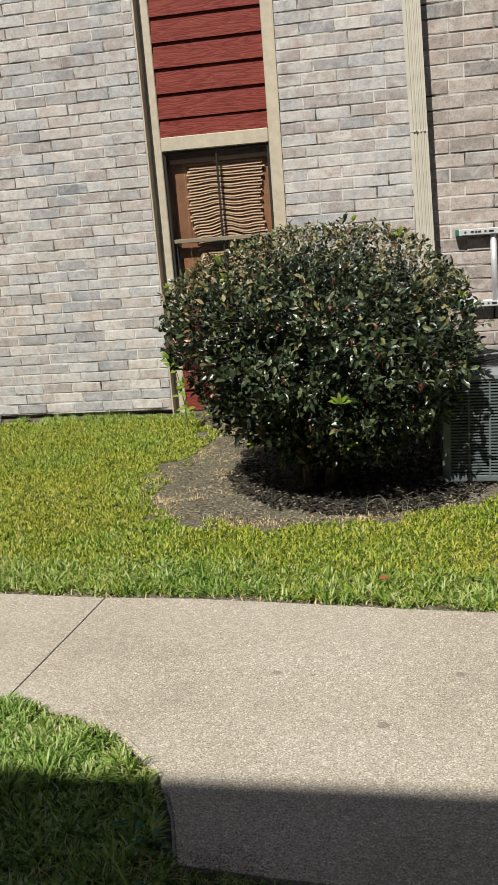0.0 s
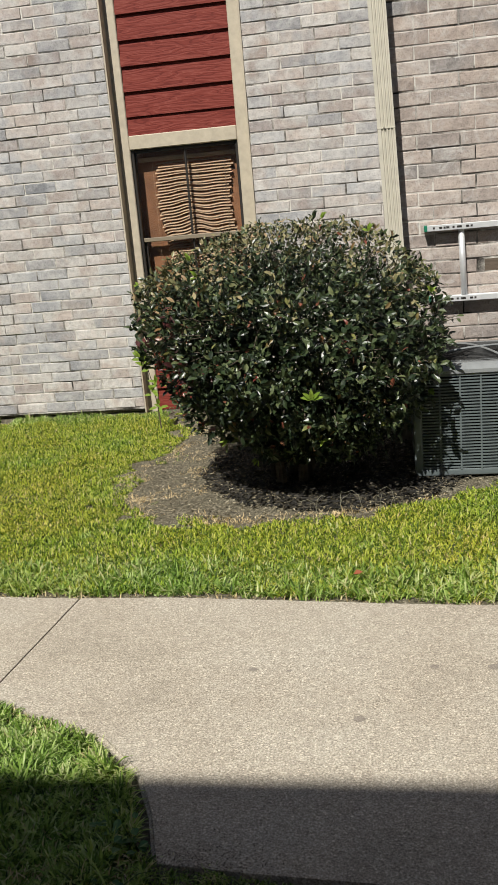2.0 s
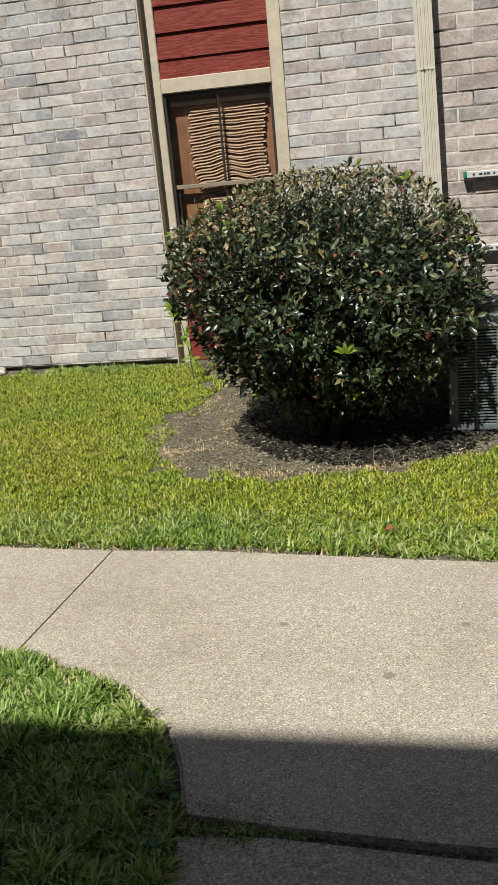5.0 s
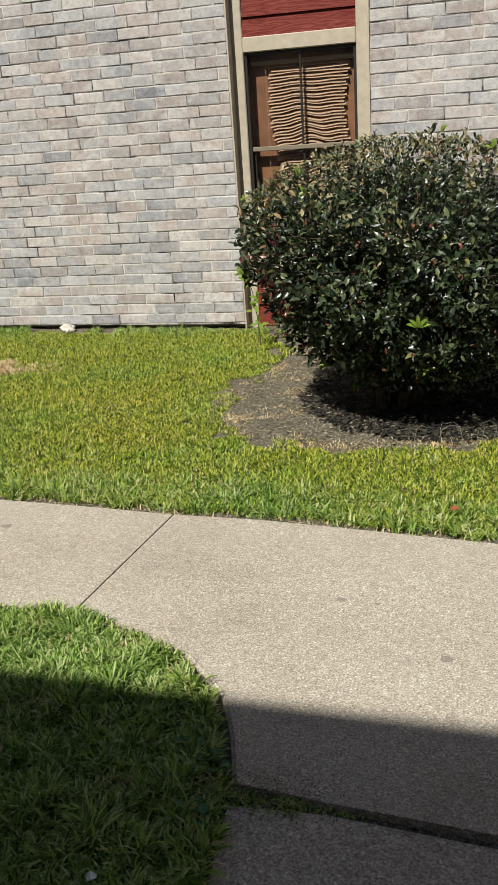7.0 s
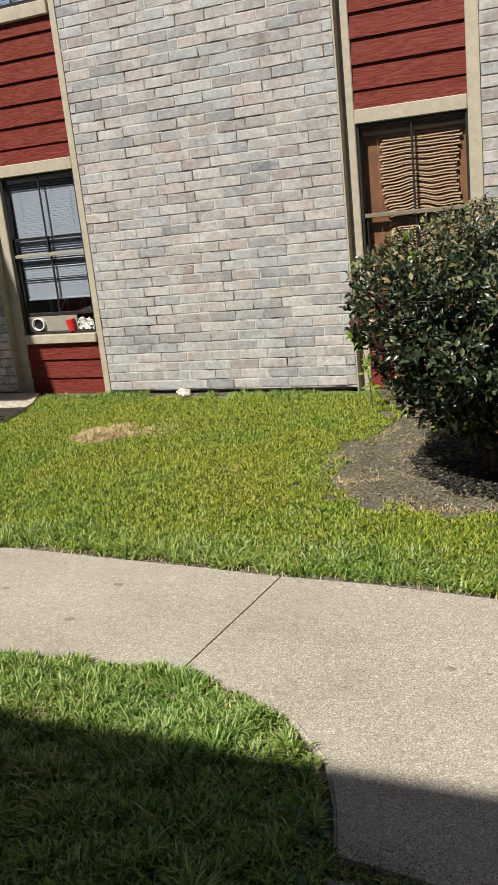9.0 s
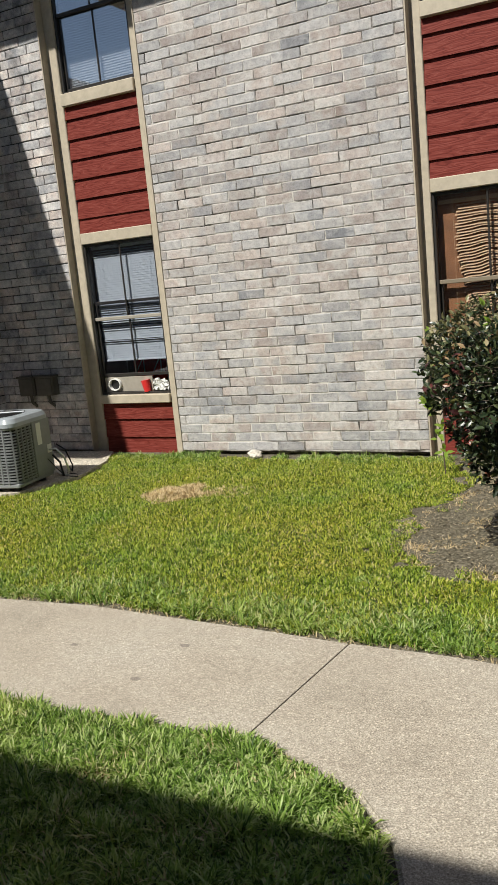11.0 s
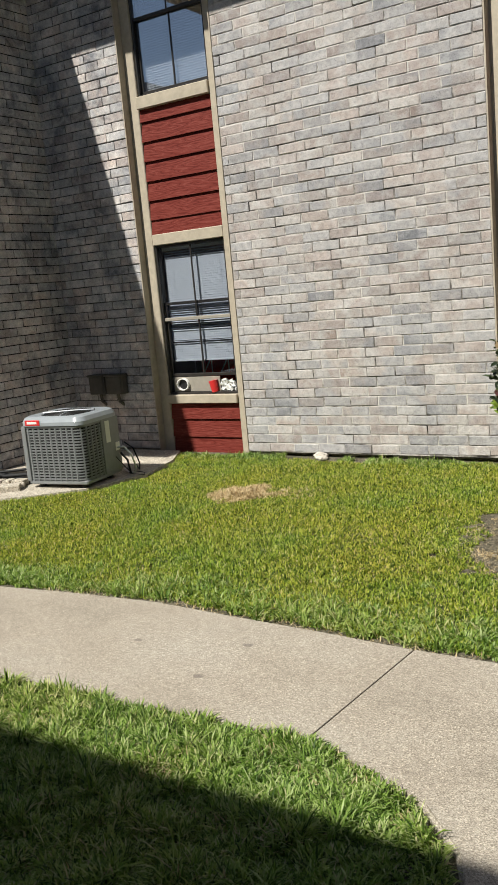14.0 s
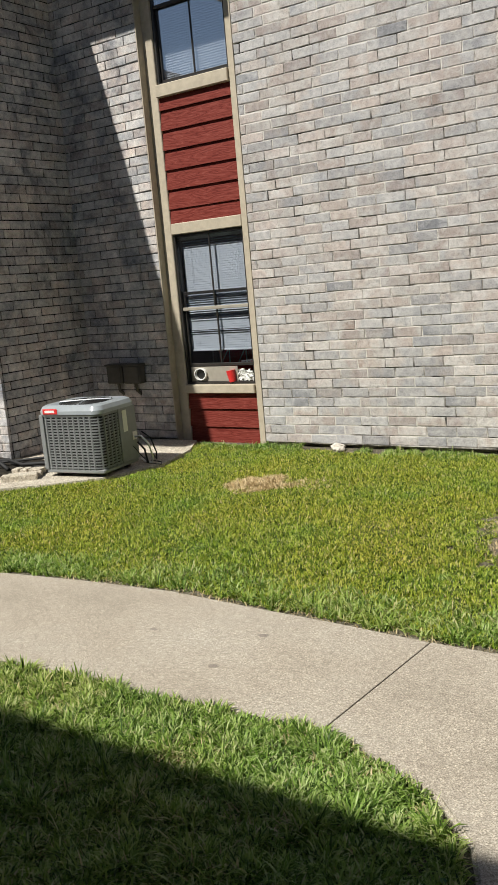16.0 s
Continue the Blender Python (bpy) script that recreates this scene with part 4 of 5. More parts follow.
vs = [[ring.verts.new((p[0], y, p[1])) for p in q] for q, y in ((pts_o, 0.0), (pts_o, -0.03), (pts_i, -0.03), (pts_i, 0.0))]
for a, b in zip(vs, vs[1:]):
    for k in range(28):
        ring.faces.new((a[k], a[(k + 1) % 28], b[(k + 1) % 28], b[k]))
part("duct_collar", ring, M["white"], panel, "white plastic collar")
# black disc painting the dark inside of the duct
part("duct_dark_disc", tube([(cx, -0.002, cz), (cx, -0.0005, cz)], 0.052, 24), M["black"], panel)
cup = tagged(part("paper_cup", tube([(br - 0.27, RY + 0.035, 0.559), (br - 0.285, RY + 0.03, 0.665)], [0.034, 0.043], 18), M["redplast"], m=None, smooth=False), "red plastic cup standing on the window sill", "cup")
bag_v, bag_f = [], []
rb = random.Random(9)
for j in range(9):
    for i in range(13):
        u, w_ = i / 12, j / 8
        bag_v.append((br - 0.20 + 0.17 * u, RY + 0.045 + 0.025 * rb.uniform(-1, 1), 0.57 + 0.11 * w_ * (1 - 0.5 * abs(u - 0.4)) + 0.012 * rb.uniform(-1, 1)))
bag_f = [(j * 13 + i, j * 13 + i + 1, (j + 1) * 13 + i + 1, (j + 1) * 13 + i) for j in range(8) for i in range(12)]
tagged(put("plastic_bag", bag_v, bag_f, M["white"]), "crumpled white plastic bag on the window sill", "plastic bag")
shelf = tagged(empty("folding_rack", pose(0, 0.55, 0)), "red cloth and white wire rack behind the window", "rack")
for k in range(7):
    x = bl + 0.08 + k * 0.1
    part("wire", tube([(x, -0.1, 0.70), (x + (0.09 if k % 2 else -0.07), 0.0, 0.93)], 0.006, 6), M["white"], shelf)
part("cloth", box((bl + 0.05, 0.03, 0.6), (br - 0.05, 0.09, 0.95), 0.02), M["redplast"], shelf, "dark red cloth")
part("stand", box((bl + 0.05, 0.0, 0.0), (br - 0.05, 0.1, 0.6), 0.01), M["room"], shelf)


# ---- bush ----
def leaf_mesh(name, places, mat, parent, smooth=False):
    """Many folded, pointed leaves in one mesh. places: (position, direction, normal, length, width)."""
    n = len(places)
    v = np.empty((n, 7, 3))
    P = np.array([p[0] for p in places])
    Dv = np.array([p[1] for p in places])
    Nv = np.array([p[2] for p in places])
    Lv = np.array([p[3] for p in places])[:, None]
    Wv = np.array([p[4] for p in places])[:, None]
    Dv /= np.linalg.norm(Dv, axis=1, keepdims=True)
    S = np.cross(Dv, Nv)
    S /= np.linalg.norm(S, axis=1, keepdims=True)
    Nv = np.cross(S, Dv)
    v[:, 0] = P
    v[:, 1] = P + Dv * Lv * 0.35 + S * Wv * 0.5 + Nv * Wv * 0.16
    v[:, 2] = P + Dv * Lv * 0.72 + S * Wv * 0.42 + Nv * Wv * 0.08
    v[:, 3] = P + Dv * Lv - Nv * Lv * 0.10
    v[:, 4] = P + Dv * Lv * 0.72 - S * Wv * 0.42 + Nv * Wv * 0.08
    v[:, 5] = P + Dv * Lv * 0.35 - S * Wv * 0.5 + Nv * Wv * 0.16
    v[:, 6] = P + Dv * Lv * 0.55
    f = np.array([[0, 1, 6], [1, 2, 6], [2, 3, 6], [3, 4, 6], [4, 5, 6], [5, 0, 6]])
    faces = (f[None] + 7 * np.arange(n)[:, None, None]).reshape(-1, 3)
    return put(name, v.reshape(-1, 3).tolist(), faces.tolist(), mat, parent)


BUSH = Vector((-0.54, -1.95, 0.73))


def bush_radius(d):
    """How far the clipped outline lies from the middle along d: flat-topped, higher at one side, tucked in below."""
    ax, ay, az = 0.82, 0.80, 0.66 + 0.05 * d.x
    p = 2.7
    r = (abs(d.x / ax) ** p + abs(d.y / ay) ** p + abs(d.z / az) ** p) ** (-1 / p)
    return r * (1 + 0.07 * noise.noise(d * 2.2) + 0.06 * noise.noise(d * 5.0))


def tuck(p):
    """Draw a point of the crown in towards the stems below the widest height."""
    w = min(1.0, max(0.0, -p.x / 0.7))
    low = max(0.0, 0.66 + 0.29 * w - p.z)
    k = 1 - min(0.62, (0.80 - 0.25 * w) * low)
    return Vector((p.x * k + (0.30 - 0.20 * w) * low, p.y * k, p.z))


def bush():
    ob = tagged(empty("bush", pose(BUSH.x, BUSH.y, 0)), "dense clipped evergreen bush with glossy dark leaves", "bush")
    base = Vector((BUSH.x, BUSH.y, 0))
    rg = random.Random(3)
    leaves, dry, red, fresh = [], [], [], []
    twigs = bmesh.new()
    for i in range(47000):
        d = Vector((rg.gauss(0, 1), rg.gauss(0, 1), rg.gauss(0, 1))).normalized()
        if d.y > 0.45 and rg.random() < 0.4:
            continue
        q = rg.random()
        depth = 1.0 - abs(rg.gauss(0, 0.06)) if q < 0.6 else rg.uniform(0.55, 0.93)
        clump = noise.noise(d * 8.0 + Vector((3, 1, 7)))
        if depth > 0.82 and clump < 0.08:
            depth -= 0.09 + 0.8 * min(0.35, 0.08 - clump)
        p = tuck(BUSH + d * bush_radius(d) * depth - base)
        if p.z < 0.20 + 0.14 * rg.random() + 0.10 * noise.noise((d.x * 4, d.y * 4, 5)):
            continue
        out = (d * 0.35 + Vector((0, 0, 0.15)) + Vector((rg.gauss(0, 0.65), rg.gauss(0, 0.65), rg.gauss(0, 0.65)))).normalized()
        nor = (d * 0.55 + Vector((0, 0, 0.6)) + Vector((rg.gauss(0, 0.55), rg.gauss(0, 0.55), rg.gauss(0, 0.55)))).normalized()
        if abs(out.dot(nor)) > 0.95:
            continue
        top = max(0.0, d.z - 0.24)
        L = rg.uniform(0.030, 0.058) * (1 - 0.40 * min(1.0, top * 1.6))
        item = (tuple(p), tuple(out), tuple(nor), L, L * rg.uniform(0.38, 0.50))
        # browned leaves gather towards the top, their pale colour also brightening it
        if depth > 0.86 and rg.random() < 0.6 * min(1.0, top / 0.36):
            dry.append(item)
        elif depth > 0.75 and (d - Vector((-0.62, -0.76, 0.12))).length < 0.28 and rg.random() < 0.22:
            red.append(item)
        else:
            leaves.append(item)
    for i in range(4500):
        a, q = rg.uniform(0, 6.2832), math.sqrt(rg.random())
        z = rg.uniform(0.16, 0.50)
        p = Vector((0.14 + (0.24 + 0.5 * z) * q * math.cos(a), 0.04 + (0.24 + 0.5 * z) * q * math.sin(a), z))
        L = rg.uniform(0.030, 0.055)
        leaves.append((tuple(p), (rg.gauss(0, 1), rg.gauss(0, 1), rg.gauss(-0.2, 0.7)), (rg.gauss(0, 0.6), rg.gauss(-0.3, 0.6), 1.0), L, L * 0.45))
    # loose sprays standing out of the clipped outline
    for i in range(50):
        d = Vector((abs(rg.gauss(0.5, 0.8)), rg.gauss(-0.3, 0.7), rg.gauss(0.05, 0.22))).normalized()
        p = tuck(BUSH + d * bush_radius(d) * 0.97 - base)
        way = (d + Vector((rg.gauss(0, 0.25), rg.gauss(0, 0.25), rg.uniform(-0.2, 0.4)))).normalized()
        reach = rg.uniform(0.03, 0.08) if d.x < 0.3 else rg.uniform(0.05, 0.11)
        add_tube(twigs, [p, p + way * reach], [0.0025, 0.0012], 4)
        for k in range(7):
            out = (way * 0.6 + Vector((rg.gauss(0, 0.6), rg.gauss(0, 0.6), rg.gauss(0, 0.6)))).normalized()
            L = rg.uniform(0.035, 0.058)
            leaves.append((tuple(p + way * reach * (k + 1) / 7), tuple(out), (rg.gauss(0, .4), rg.gauss(-0.3, .4), 0.8), L, L * 0.4))
    for i in range(11):
        fresh = []
        d = Vector((rg.gauss(0, 1), -abs(rg.gauss(0.5, 0.6)), rg.gauss(0.25, 0.6))).normalized()
        p = tuck(BUSH + d * bush_radius(d) * 1.01 - base)
        for k in range(5):
            out = (d + Vector((rg.gauss(0, 0.6), rg.gauss(0, 0.6), rg.gauss(0.4, 0.5)))).normalized()
            fresh.append((tuple(p), tuple(out), (rg.gauss(0, .3), -0.6, 0.8), rg.uniform(0.03, 0.05), 0.016))
        leaf_mesh("shoot", fresh, M["leaf_new"], ob)
    fresh = []
    for k in range(5):
        a = k * 0.8
        fresh.append(((-0.333 - base.x, -2.74 - base.y, 0.62), (math.cos(a), -0.35, 0.35 + 0.6 * abs(math.sin(a))), (0, -0.7, 0.7), 0.058, 0.020))
    # stems: a few trunks that fork into many twigs
    trunk = bmesh.new()
    for k in range(5):
        a = k * 1.26 + 0.4
        x0, y0 = 0.09 * math.cos(a), 0.09 * math.sin(a)
        x1, y1 = 0.33 * math.cos(a + 0.3), 0.33 * math.sin(a + 0.3)
        add_tube(trunk, [(x0, y0, -0.04), (x0 * 1.3, y0 * 1.3, 0.16), ((x0 + x1) / 2, (y0 + y1) / 2, 0.38), (x1, y1, 0.7), (x1 * 1.2, y1 * 1.2, 1.0)], [0.03, 0.026, 0.02, 0.013, 0.006], 8)
    part("trunk", trunk, M["bark"], ob, "bare brown stems")
    for k in range(320):
        d = Vector((rg.gauss(0, 1), rg.gauss(0, 1), rg.gauss(0, 0.8))).normalized()
        r = bush_radius(d)
        a = tuck(BUSH + d * r * rg.uniform(0.35, 0.6) - base)
        e = tuck(BUSH + d * r * rg.uniform(0.88, 0.98) - base)
        if e.z < 0.12:
            continue
        mid = (a + e) / 2 + Vector((rg.gauss(0, 0.03), rg.gauss(0, 0.03), rg.gauss(0, 0.03)))
        add_tube(twigs, [a, mid, e], [0.004, 0.003, 0.0014], 4)
    part("twig", twigs, M["bark"], ob)["kind"] = "stuff"
    leaf_mesh("leaves", leaves, M["leaf"], ob)["kind"] = "stuff"
    leaf_mesh("top_pale_leaves", dry, M["leaf_brown_pale"], ob)["kind"] = "stuff"
    leaf_mesh("red_leaves", red, M["leaf_red"], ob)["kind"] = "stuff"
    leaf_mesh("shoot", fresh, M["leaf_new"], ob)["label"] = "bright yellow-green new shoot"
    return ob


bush()


def sapling():
    """A thin self-sown stem with a few bright leaves between bush and wall."""
    ob = tagged(empty("sapling", pose(-1.64, -0.60, 0)), "thin sapling with yellow-green leaves between bush and wall", "sapling")
    rg = random.Random(41)
    part("stem", tube([(0, 0, -0.03), (-0.01, 0.01, 0.16), (-0.03, 0.0, 0.34), (-0.07, -0.01, 0.55)], [0.005, 0.0045, 0.0035, 0.002], 6), M["bark"], ob)
    for cx, cz, count in ((0.01, 0.17, 5), (-0.03, 0.29, 6), (0.02, 0.33, 4), (-0.08, 0.53, 5), (-0.05, 0.44, 3)):
        for k in range(count):
            a = k * 2.4 + cz * 9
            leaf_mesh("leaf", [((cx + rg.gauss(0, 0.012), -0.01, cz + rg.gauss(0, 0.015)), (math.cos(a), -0.35, 0.25 + 0.5 * math.sin(a)), (0.1, -0.7, 0.6), rg.uniform(0.05, 0.085), rg.uniform(0.020, 0.030))], M["leaf_new"], ob)
    return ob


sapling()


# ---- grass ----
def blades(name, n, area, keep, height, width, mat, label, seed, lean=1.0, rough=0.5, spin=1.0, joints=2):
    """Blades of grass, each a bent tapering strip, scattered where keep(x, y) says how tall (0: none)."""
    g = np.random.default_rng(seed)
    x0, x1, y0, y1 = area
    X, Y = g.uniform(x0, x1, n), g.uniform(y0, y1, n)
    K = np.array([keep(a, b) for a, b in zip(X, Y)])
    ok = K > g.uniform(0, 0.25, n)
    X, Y, K = X[ok], Y[ok], K[ok]
    m = len(X)
    tuft = np.array([noise.noise((a * 13, b * 13, seed)) for a, b in zip(X, Y)])
    comb = np.array([noise.noise((a * 9, b * 9, seed + 20)) for a, b in zip(X, Y)])
    H = height * K * g.uniform(0.5, 1.3, m) * np.clip(1.0 + rough * tuft, 0.4, 1.5)
    A = comb * 9.0 + g.normal(0, spin, m)
    T = np.abs(g.normal(lean, 0.4, m))
    Wd = width * g.uniform(0.6, 1.2, m)
    D = np.stack([np.cos(A), np.sin(A)], 1)
    S = np.stack([-D[:, 1], D[:, 0]], 1)
    # each blade rises and arches over along D; rows of two points, then the tip
    rows = 2 * joints + 1
    v = np.zeros((m, rows, 3))
    c, z = np.stack([X, Y], 1), np.full(m, -0.02)
    for k in range(joints + 1):
        u = k / joints
        if k:
            a = np.minimum(T * (0.25 + 1.15 * (u - 0.5 / joints)), 1.75)
            c = c + D * (H / joints * np.sin(a))[:, None]
            z = z + H / joints * np.cos(a)
        half = S * (Wd * (1.0, 1.05, 0.9, 0.6)[k] / 2)[:, None] if k < joints else 0 * S
        for j, e in enumerate((half, -half) if k < joints else (half,)):
            v[:, 2 * k + j, :2] = c + e
            v[:, 2 * k + j, 2] = z
    idx = rows * np.arange(m)[:, None]
    quads = []
    for k in range(joints - 1):
        quads += (idx + np.array([[2 * k, 2 * k + 1, 2 * k + 3, 2 * k + 2]])).tolist()
    tris = (idx + np.array([[rows - 3, rows - 2, rows - 1]])).tolist()
    me = bpy.data.meshes.new(name)
    me.from_pydata(v.reshape(-1, 3).tolist(), [], quads + tris)
    me.materials.append(mat)
    ob = new(name, me)
    return tagged(ob, label, "grass", kind="stuff")


def line_y(pts, x):
    for (xa, ya), (xb, yb) in zip(pts, pts[1:]):
        if xa <= x <= xb:
            return ya + (yb - ya) * (x - xa) / (xb - xa)
    return pts[0][1] if x < pts[0][0] else pts[-1][1]


def fuzzy(x, y, poly, amount=0.07):
    dx, dy = noise.noise((x * 5, y * 5, 1)) * amount, noise.noise((x * 5, y * 5, 9)) * amount
    dx += noise.noise((x * 17, y * 17, 4)) * amount * 0.6
    return inside(x + dx, y + dy, poly)


def dry_spot(x, y):
    wob = 0.5 * noise.noise((x * 6, y * 6, 21))
    return max(0.0, 1 - math.hypot((x + 3.50) / 0.27, (y + 1.30) / 0.24) + wob) + 0.20 * max(0.0, 1 - math.hypot((x + 3.3) / 0.75, (y + 1.25) / 0.35) + wob)


def lawn_keep(x, y):
    e = line_y(FAR_EDGE, x) + 0.075 + 0.04 * noise.noise((x * 6, 0, 0))
    if y < e or y > -0.10 - 0.05 * noise.noise((x * 3, 2, 0)) or fuzzy(x, y, BED, 0.24) or fuzzy(x, y, YARD, 0.06):
        return 0
    if y > -0.19 - 0.10 * noise.noise((x * 2.3, 4, 1)) - 0.06 * noise.noise((x * 9, y * 9, 1)) and -3.95 < x < -2.75:
        return 0
    k = 0.72 + 0.25 * noise.noise((x * 2.5, y * 2.5, 6))
    return k * (1 - 0.85 * min(1, 1.6 * dry_spot(x, y)))


def edge_keep(x, y):
    e = line_y(FAR_EDGE, x) + 0.055 + 0.045 * noise.noise((x * 8, 0, 0)) + 0.03 * noise.noise((x * 23, 0, 5))
    if y < e or fuzzy(x, y, BED):
        return 0
    k = max(0, 1 - (y - e) / (0.38 + 0.12 * noise.noise((x * 4, 1, 1))))
    bare = noise.noise((x * 2.2, y * 3, 12))
    return 0 if k < 0.1 + 0.25 * noise.noise((x * 9, y * 9, 40)) or bare < -0.45 else 0.5 + 0.5 * k + 0.3 * bare


def wall_keep(x, y):
    if y > -0.075 - 0.04 * noise.noise((x * 5, 3, 0)) or x > -1.7 or x < -4.9 or fuzzy(x, y, YARD, 0.05):
        return 0
    if -3.8 < x < -3.0 and noise.noise((x * 7, y * 7, 15)) > -0.25:
        return 0
    return max(0, 1 - (-y) / 0.40) * (1.0 + 0.6 * noise.noise((x * 3, y * 3, 2)))


def bed_keep(x, y):
    margin = not inside(x + 0.16 * (1 if x < -0.6 else -1), y + 0.10, BED) or not inside(x - 0.12, y - 0.12, BED)
    return 0.6 if noise.noise((x * 4, y * 4, 8)) > (-0.35 if margin else 0.05 if x < -1.0 else 0.3) and (x < -0.9 or y < -2.25) and inside(x, y, BED) else 0


def near_keep(x, y):
    if x < -1.36:
        if y > line_y(NEAR_EDGE, x) - 0.02:
            return 0
    elif x > -0.54 or inside(x + (0.034 if -4.87 < y < -4.32 else 0.006) + 0.014 * noise.noise((x * 12, y * 12, 7)), y + 0.008, [(-1.4, -4.2), *near_r[:], (-0.59, -4.93), (-0.565, -5.19), (-0.545, -5.6), (1, -5.6), (1, -3.5), (-1.4, -3.5)]):
        return 0
    return max(0.3, 0.85 + 0.35 * noise.noise((x * 3, y * 3, 3)) + 0.4 * noise.noise((x * 8, y * 8, 13)))


blades("lawn", 520000, (-5.6, 0.75, -3.62, -0.02), lawn_keep, 0.042, 0.0060, M["lawn"], "mown yellow-green lawn between path and house", 1, 1.1, 0.35, 3.0)
blades("lawn_edge", 70000, (-5.6, 0.8, -3.62, -2.6), edge_keep, 0.060, 0.0062, M["lush"], "longer green grass along the path edge", 2, 1.2, 0.9, 1.8, 3)
blades("lawn_edge", 34000, (-5.2, -1.6, -0.42, 0.0), wall_keep, 0.066, 0.006, M["lush"], "longer green grass against the brick wall", 3)
blades("lawn", 165000, (-3.4, -0.5, -5.5, -4.15), near_keep, 0.062, 0.0060, M["lush"], "coarse green grass in the curve of the path", 4, 1.15, 0.8, 1.6, 3)
blades("dead_grass", 60000, (-4.2, -2.2, -1.8, -0.6), lambda x, y: min(0.95, 0.35 + dry_spot(x, y)) if dry_spot(x, y) > 0.10 else 0, 0.045, 0.0055, M["straw"], "patch of dead straw-coloured grass in the lawn", 5, 1.1)
blades("dead_grass", 42000, (-1.9, 0.6, -2.9, -0.6), bed_keep, 0.05, 0.0045, M["straw"], "dry grass wisps at the edge of the bare bed", 6, 1.35)
blades("dead_grass", 7000, (-3.5, 0.9, -4.3, -3.3), lambda x, y: 0.7 if 0.0 < y - line_y(FAR_EDGE, x) < 0.07 else 0, 0.05, 0.004, M["straw"], "dry clippings along the path edge", 7, 1.3)
blades("dead_grass", 26000, (-3.5, -0.5, -5.5, -4.1), lambda x, y: near_keep(x, y) * (0.8 if noise.noise((x * 5, y * 5, 30)) > 0.25 or math.hypot(x + 1.22, (y + 4.30) * 1.5) < 0.24 + 0.1 * noise.noise((x * 9, y * 9, 2)) else 0), 0.066, 0.005, M["straw"], "dry stems among the coarse grass", 8, 1.2)

blades("long_grass", 7000, (-3.4, -0.6, -5.5, -4.15), lambda x, y: near_keep(x, y) * (0.9 if noise.noise((x * 4, y * 4, 61)) > 0.0 else 0), 0.105, 0.0042, M["lush"], "longer stray grass stems in the coarse grass", 14, 1.25, 0.5, 2.5, 3)
blades("bed_grass", 16000, (-1.9, 0.6, -2.8, -0.2), lambda x, y: 0.7 if noise.noise((x * 3.5, y * 3.5, 71)) > 0.18 and noise.noise((x * 11, y * 11, 72)) > 0.0 and (x < -1.0 or y < -2.3) and inside(x, y, BED) else 0, 0.040, 0.0055, M["lush"], "sparse grass runners creeping into the bare bed", 15, 1.3, 0.6, 2.5)
blades("joint_grass", 5200, (-0.70, -0.12, -5.04, -4.76), lambda x, y: max(0, 0.95 - math.hypot((x + 0.50) / 0.28, (y + 4.895) / 0.11) + 0.3 * noise.noise((x * 20, y * 20, 4))), 0.044, 0.004, M["lush"], "low grass creeping over the joint in the path", 9, 1.4, 0.6, 2.5)

# litter in the joint between the slabs and leaves on the bare bed
lit = []
rg = random.Random(12)
for k in range(1500):
    x = rg.uniform(-0.62, 1.2)
    lit.append(((x, -4.925 + rg.gauss(0, 0.018) - 0.01 * (x > 0), -0.035 + rg.uniform(0, 0.014)), (rg.gauss(0, 1), rg.gauss(0, 1), rg.gauss(0, 0.2)), (0, 0.2, 1), rg.uniform(0.005, 0.013), 0.004))
for k in range(500):
    x, y = -0.50 + rg.gauss(0, 0.10), -4.91 + rg.gauss(0, 0.045)
    lit.append(((x, y, 0.002 + rg.uniform(0, 0.006)), (rg.gauss(0, 1), rg.gauss(0, 1), rg.gauss(0, 0.3)), (0, 0.2, 1), rg.uniform(0.004, 0.011), 0.003))
tagged(leaf_mesh("leaf_litter", lit, M["bark"], None), "dark crumbled leaf litter in the path joint", "litter", kind="stuff")
# litter laid where the bush's shadow falls, to darken the bed
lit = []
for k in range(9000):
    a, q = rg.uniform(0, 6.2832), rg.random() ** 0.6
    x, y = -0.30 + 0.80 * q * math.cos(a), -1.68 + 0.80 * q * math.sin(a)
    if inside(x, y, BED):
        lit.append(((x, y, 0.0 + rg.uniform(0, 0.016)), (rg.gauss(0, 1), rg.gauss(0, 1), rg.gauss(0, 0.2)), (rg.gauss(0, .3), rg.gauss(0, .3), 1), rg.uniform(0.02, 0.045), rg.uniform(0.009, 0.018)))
tagged(leaf_mesh("leaf_litter", lit, M["litter_shade"], None), "near-black leaf litter painting the shade under the bush", "litter", kind="stuff")
lit = []
for k in range(6500):
    x, y = rg.uniform(-1.75, 0.6), rg.uniform(-2.8, -0.3)
    if inside(x, y, BED):
        lit.append(((x, y, 0.002 + rg.uniform(0, 0.014)), (rg.gauss(0, 1), rg.gauss(0, 1), rg.gauss(0, 0.15)), (rg.gauss(0, .3), rg.gauss(0, .3), 1), rg.uniform(0.008, 0.034), rg.uniform(0.003, 0.010)))
tagged(leaf_mesh("leaf_litter", lit, M["leaf_dry"], None), "dry fallen leaves on the bare soil bed", "litter", kind="stuff")
wd = []
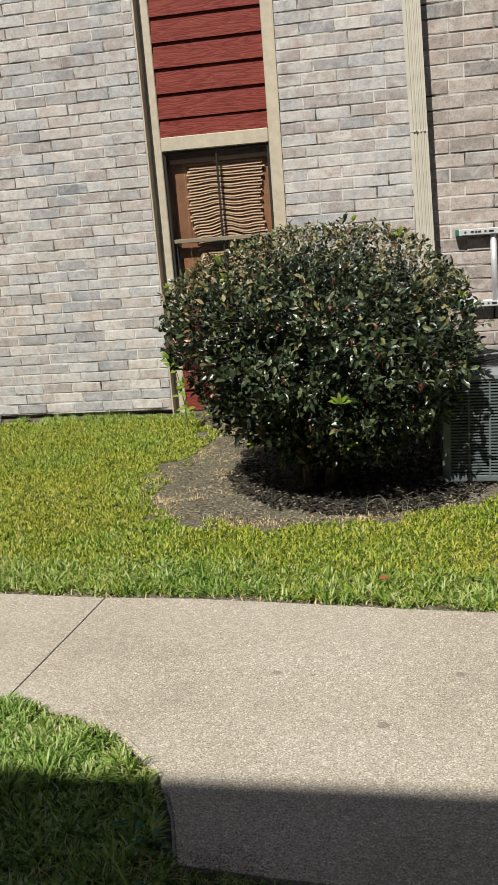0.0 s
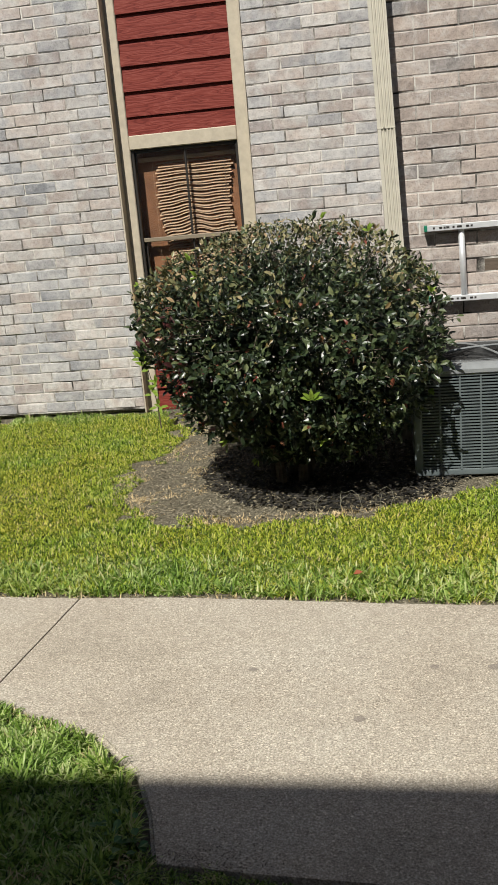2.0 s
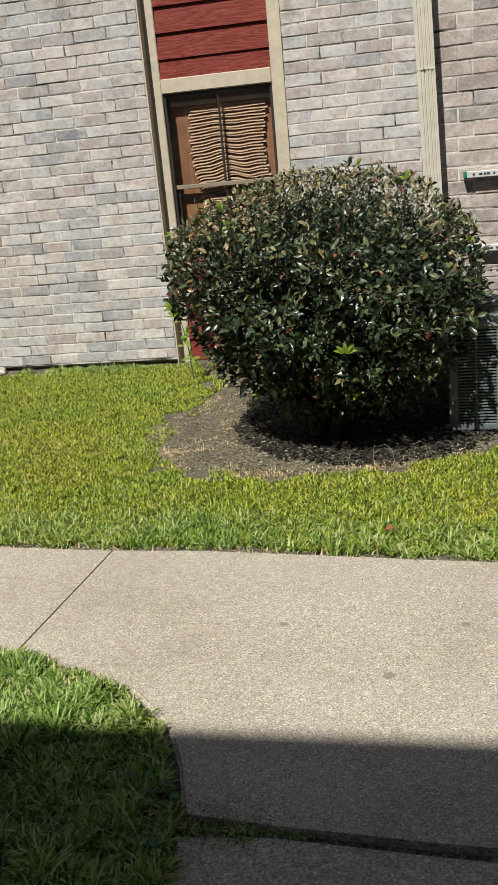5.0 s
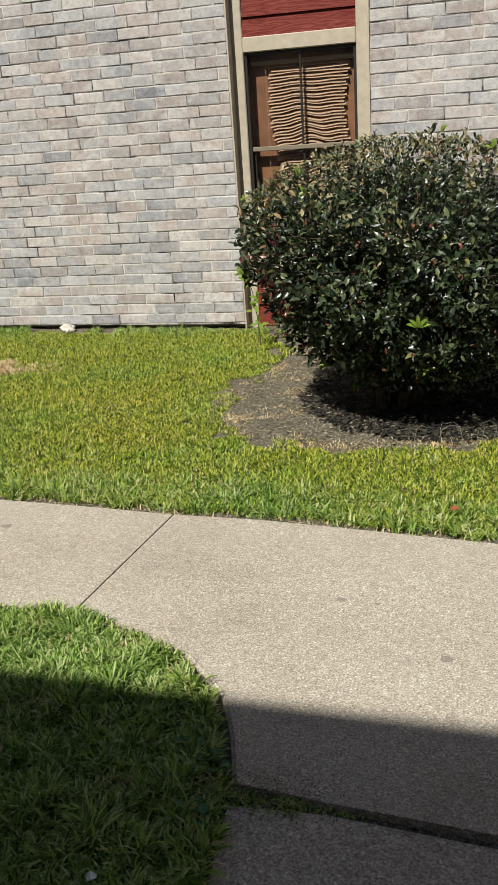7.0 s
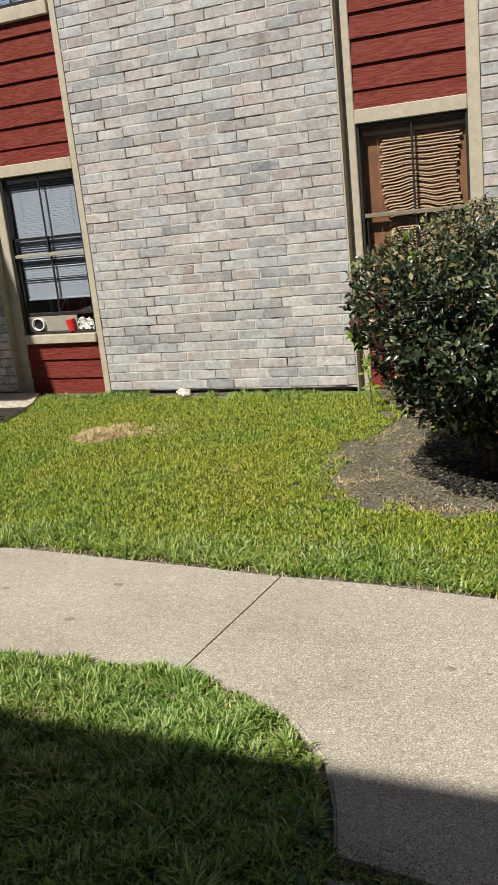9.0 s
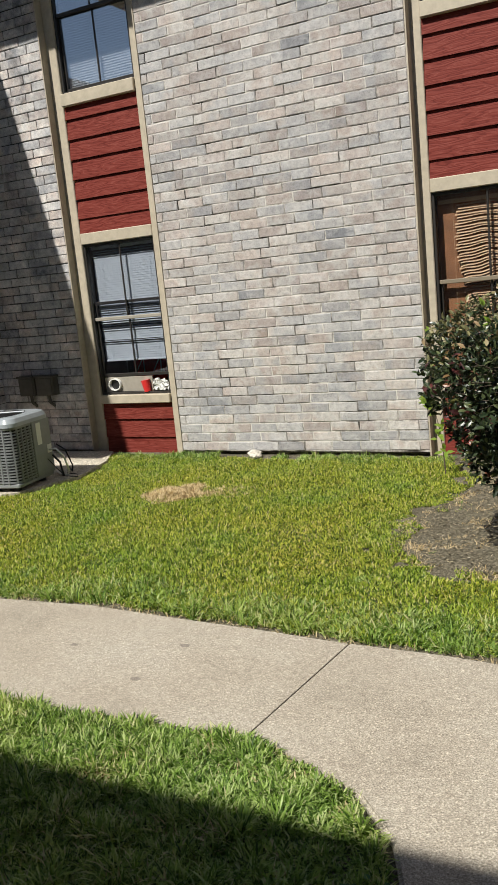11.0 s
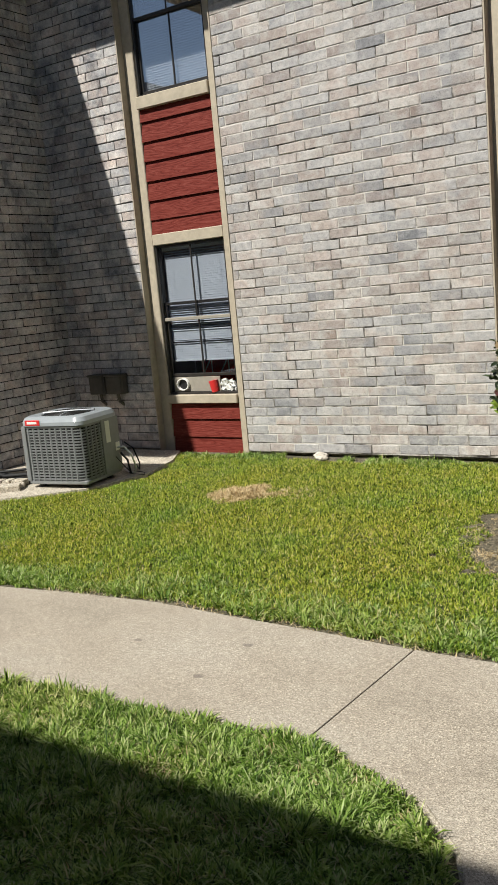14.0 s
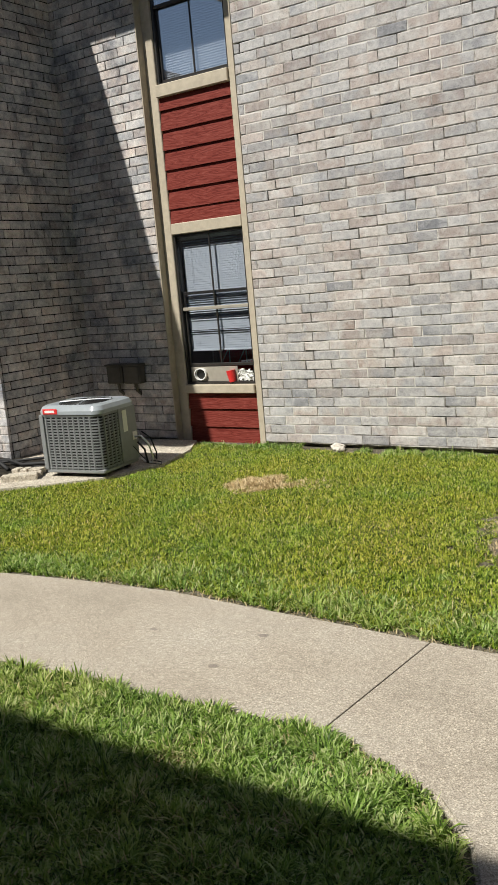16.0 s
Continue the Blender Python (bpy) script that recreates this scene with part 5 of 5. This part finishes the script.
for cx_, cy_, cn in ((-0.66, -4.86, 14), (-0.64, -5.02, 12), (-0.72, -4.78, 9), (-1.55, -0.2, 10), (-1.65, -0.12, 8)):
    for k in range(cn):
        a = rg.uniform(0, 6.28)
        wd.append(((cx_ + rg.gauss(0, 0.03), cy_ + rg.gauss(0, 0.03), rg.uniform(0.0, 0.035)), (math.cos(a), math.sin(a), 0.4), (0, 0, 1), rg.uniform(0.018, 0.03), rg.uniform(0.014, 0.022)))
tagged(leaf_mesh("weed", wd, M["weed"], None), "small broad-leaved weeds beside the path edge", "weed", kind="stuff")

for k in range(9):
    x, y = rg.uniform(-0.42, 0.05), rg.uniform(-2.52, -2.40)
    h, lx, ly = rg.uniform(0.05, 0.10), rg.uniform(-0.09, 0.09), rg.uniform(-0.03, 0.03)
    tagged(part("grass_stem", tube([(x, y, -0.02), (x + lx * 0.3, y + ly * 0.3, h * 0.7), (x + lx * 0.8, y + ly, h), (x + lx * 1.5, y + ly * 1.3, h * 0.85)], [0.0013, 0.0012, 0.001, 0.0006], 4), M["stem"]), "thin dry grass stem arching over the bare bed", "grass stem", "grass stems")
scrap = [(-0.010, -0.009, 0.0), (0.0, -0.011, 0.006), (0.011, -0.005, -0.003), (-0.008, 0.008, 0.004), (0.001, 0.006, 0.010), (0.012, 0.008, -0.002)]
tagged(put("paper_scrap", scrap, [(0, 1, 4, 3), (1, 2, 5, 4)], M["white"], m=pose(-0.797, -5.238, 0.022, 12, -8, 25)), "small white scrap of paper caught in the grass", "paper")
rock = bmesh.new()
bmesh.ops.create_icosphere(rock, subdivisions=3, radius=0.058)
for v in rock.verts:
    v.co *= 1 + 0.55 * noise.noise(v.co * 18) + 0.22 * noise.noise(v.co * 45)
    v.co.z *= 0.6
tagged(part("stone", rock, M["stone"], m=pose(-3.437, -0.10, 0.012)), "pale rough stone on the grass by the wall", "stone")
tagged(put("fallen_leaf", [(-0.022, 0, 0), (0, -0.013, 0.006), (0.022, 0, 0.002), (0, 0.013, 0.008), (0, 0, 0)], [(0, 1, 4), (1, 2, 4), (2, 3, 4), (3, 0, 4)], mat_plain("rust_leaf", (0.26, 0.075, 0.03), 0.7), m=pose(-0.144, -3.317, 0.03, 20, 0, 30)), "rust-brown fallen leaf lying on the lawn", "leaf")

# ---- brickwork ----
# bark-coloured box gives the missing brick's gap its darkness
tagged(part("gap_dark_fill", box((0.612, RIGHT_Y + 0.004, 1.0), (0.78, RIGHT_Y + 0.03, 1.075), 0.002), M["bark"]), "dark brown box standing in for the gap of a missing brick", "vent")
brick_panel("wall_1", None, B1, A0, TOP, EVEN, ODD, ZB, RY + 0.12, "grey and tan brick wall between two window bays", M["brick"], M["brick_rest"], settle=0.008)
# wall_2 and wall_4 take the mortars that carry joint shade in their colour
brick_panel("wall_2", None, WING_X - 0.03, B0, TOP, EVEN, ODD, ZB, RY + 0.12, "blotched grey brick wall in the corner with shade-coloured mortar", M["brick_blotched"], M["brick_blotched_rest"], mortar="mortar_dark")
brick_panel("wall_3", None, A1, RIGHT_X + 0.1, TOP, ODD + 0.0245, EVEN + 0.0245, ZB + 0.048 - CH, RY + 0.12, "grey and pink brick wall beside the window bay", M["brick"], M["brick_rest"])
brick_panel("wall_4", pose(WING_X, WING_Y, 0, 0, 0, 90), 0.034, -WING_Y, TOP, 0.11, 0.02, ZB, 0.2, "blotched grey brick side wall of the wing with shade-coloured mortar", M["brick_blotched"], M["brick_blotched_rest"], mortar="mortar_black")
brick_panel("wall_5", pose(0, WING_Y, 0), -10.0, WING_X, TOP, EVEN, ODD, ZB, 0.2, "sunlit grey brick end wall of the wing", M["brick_blotched"], M["brick_blotched_rest"], 200, body=(0.0, 0.014))
brick_panel("wall_6", pose(0, RIGHT_Y, 0), RIGHT_X, 4.0, TOP, 0.322, 0.236, 0.0236, 0.2, "tan brick wall of the projecting wing", M["brick_tan"], M["brick_tan_rest"], 290, gaps=[(0.61, 0.78, 1.02, 1.09)])
tagged(part("wall_7", box((RIGHT_X, RIGHT_Y + 0.2, -0.1), (RIGHT_X + 0.2, 0.0, TOP)), M["mortar"]), "side return of the projecting wing", "wall", kind="structure")
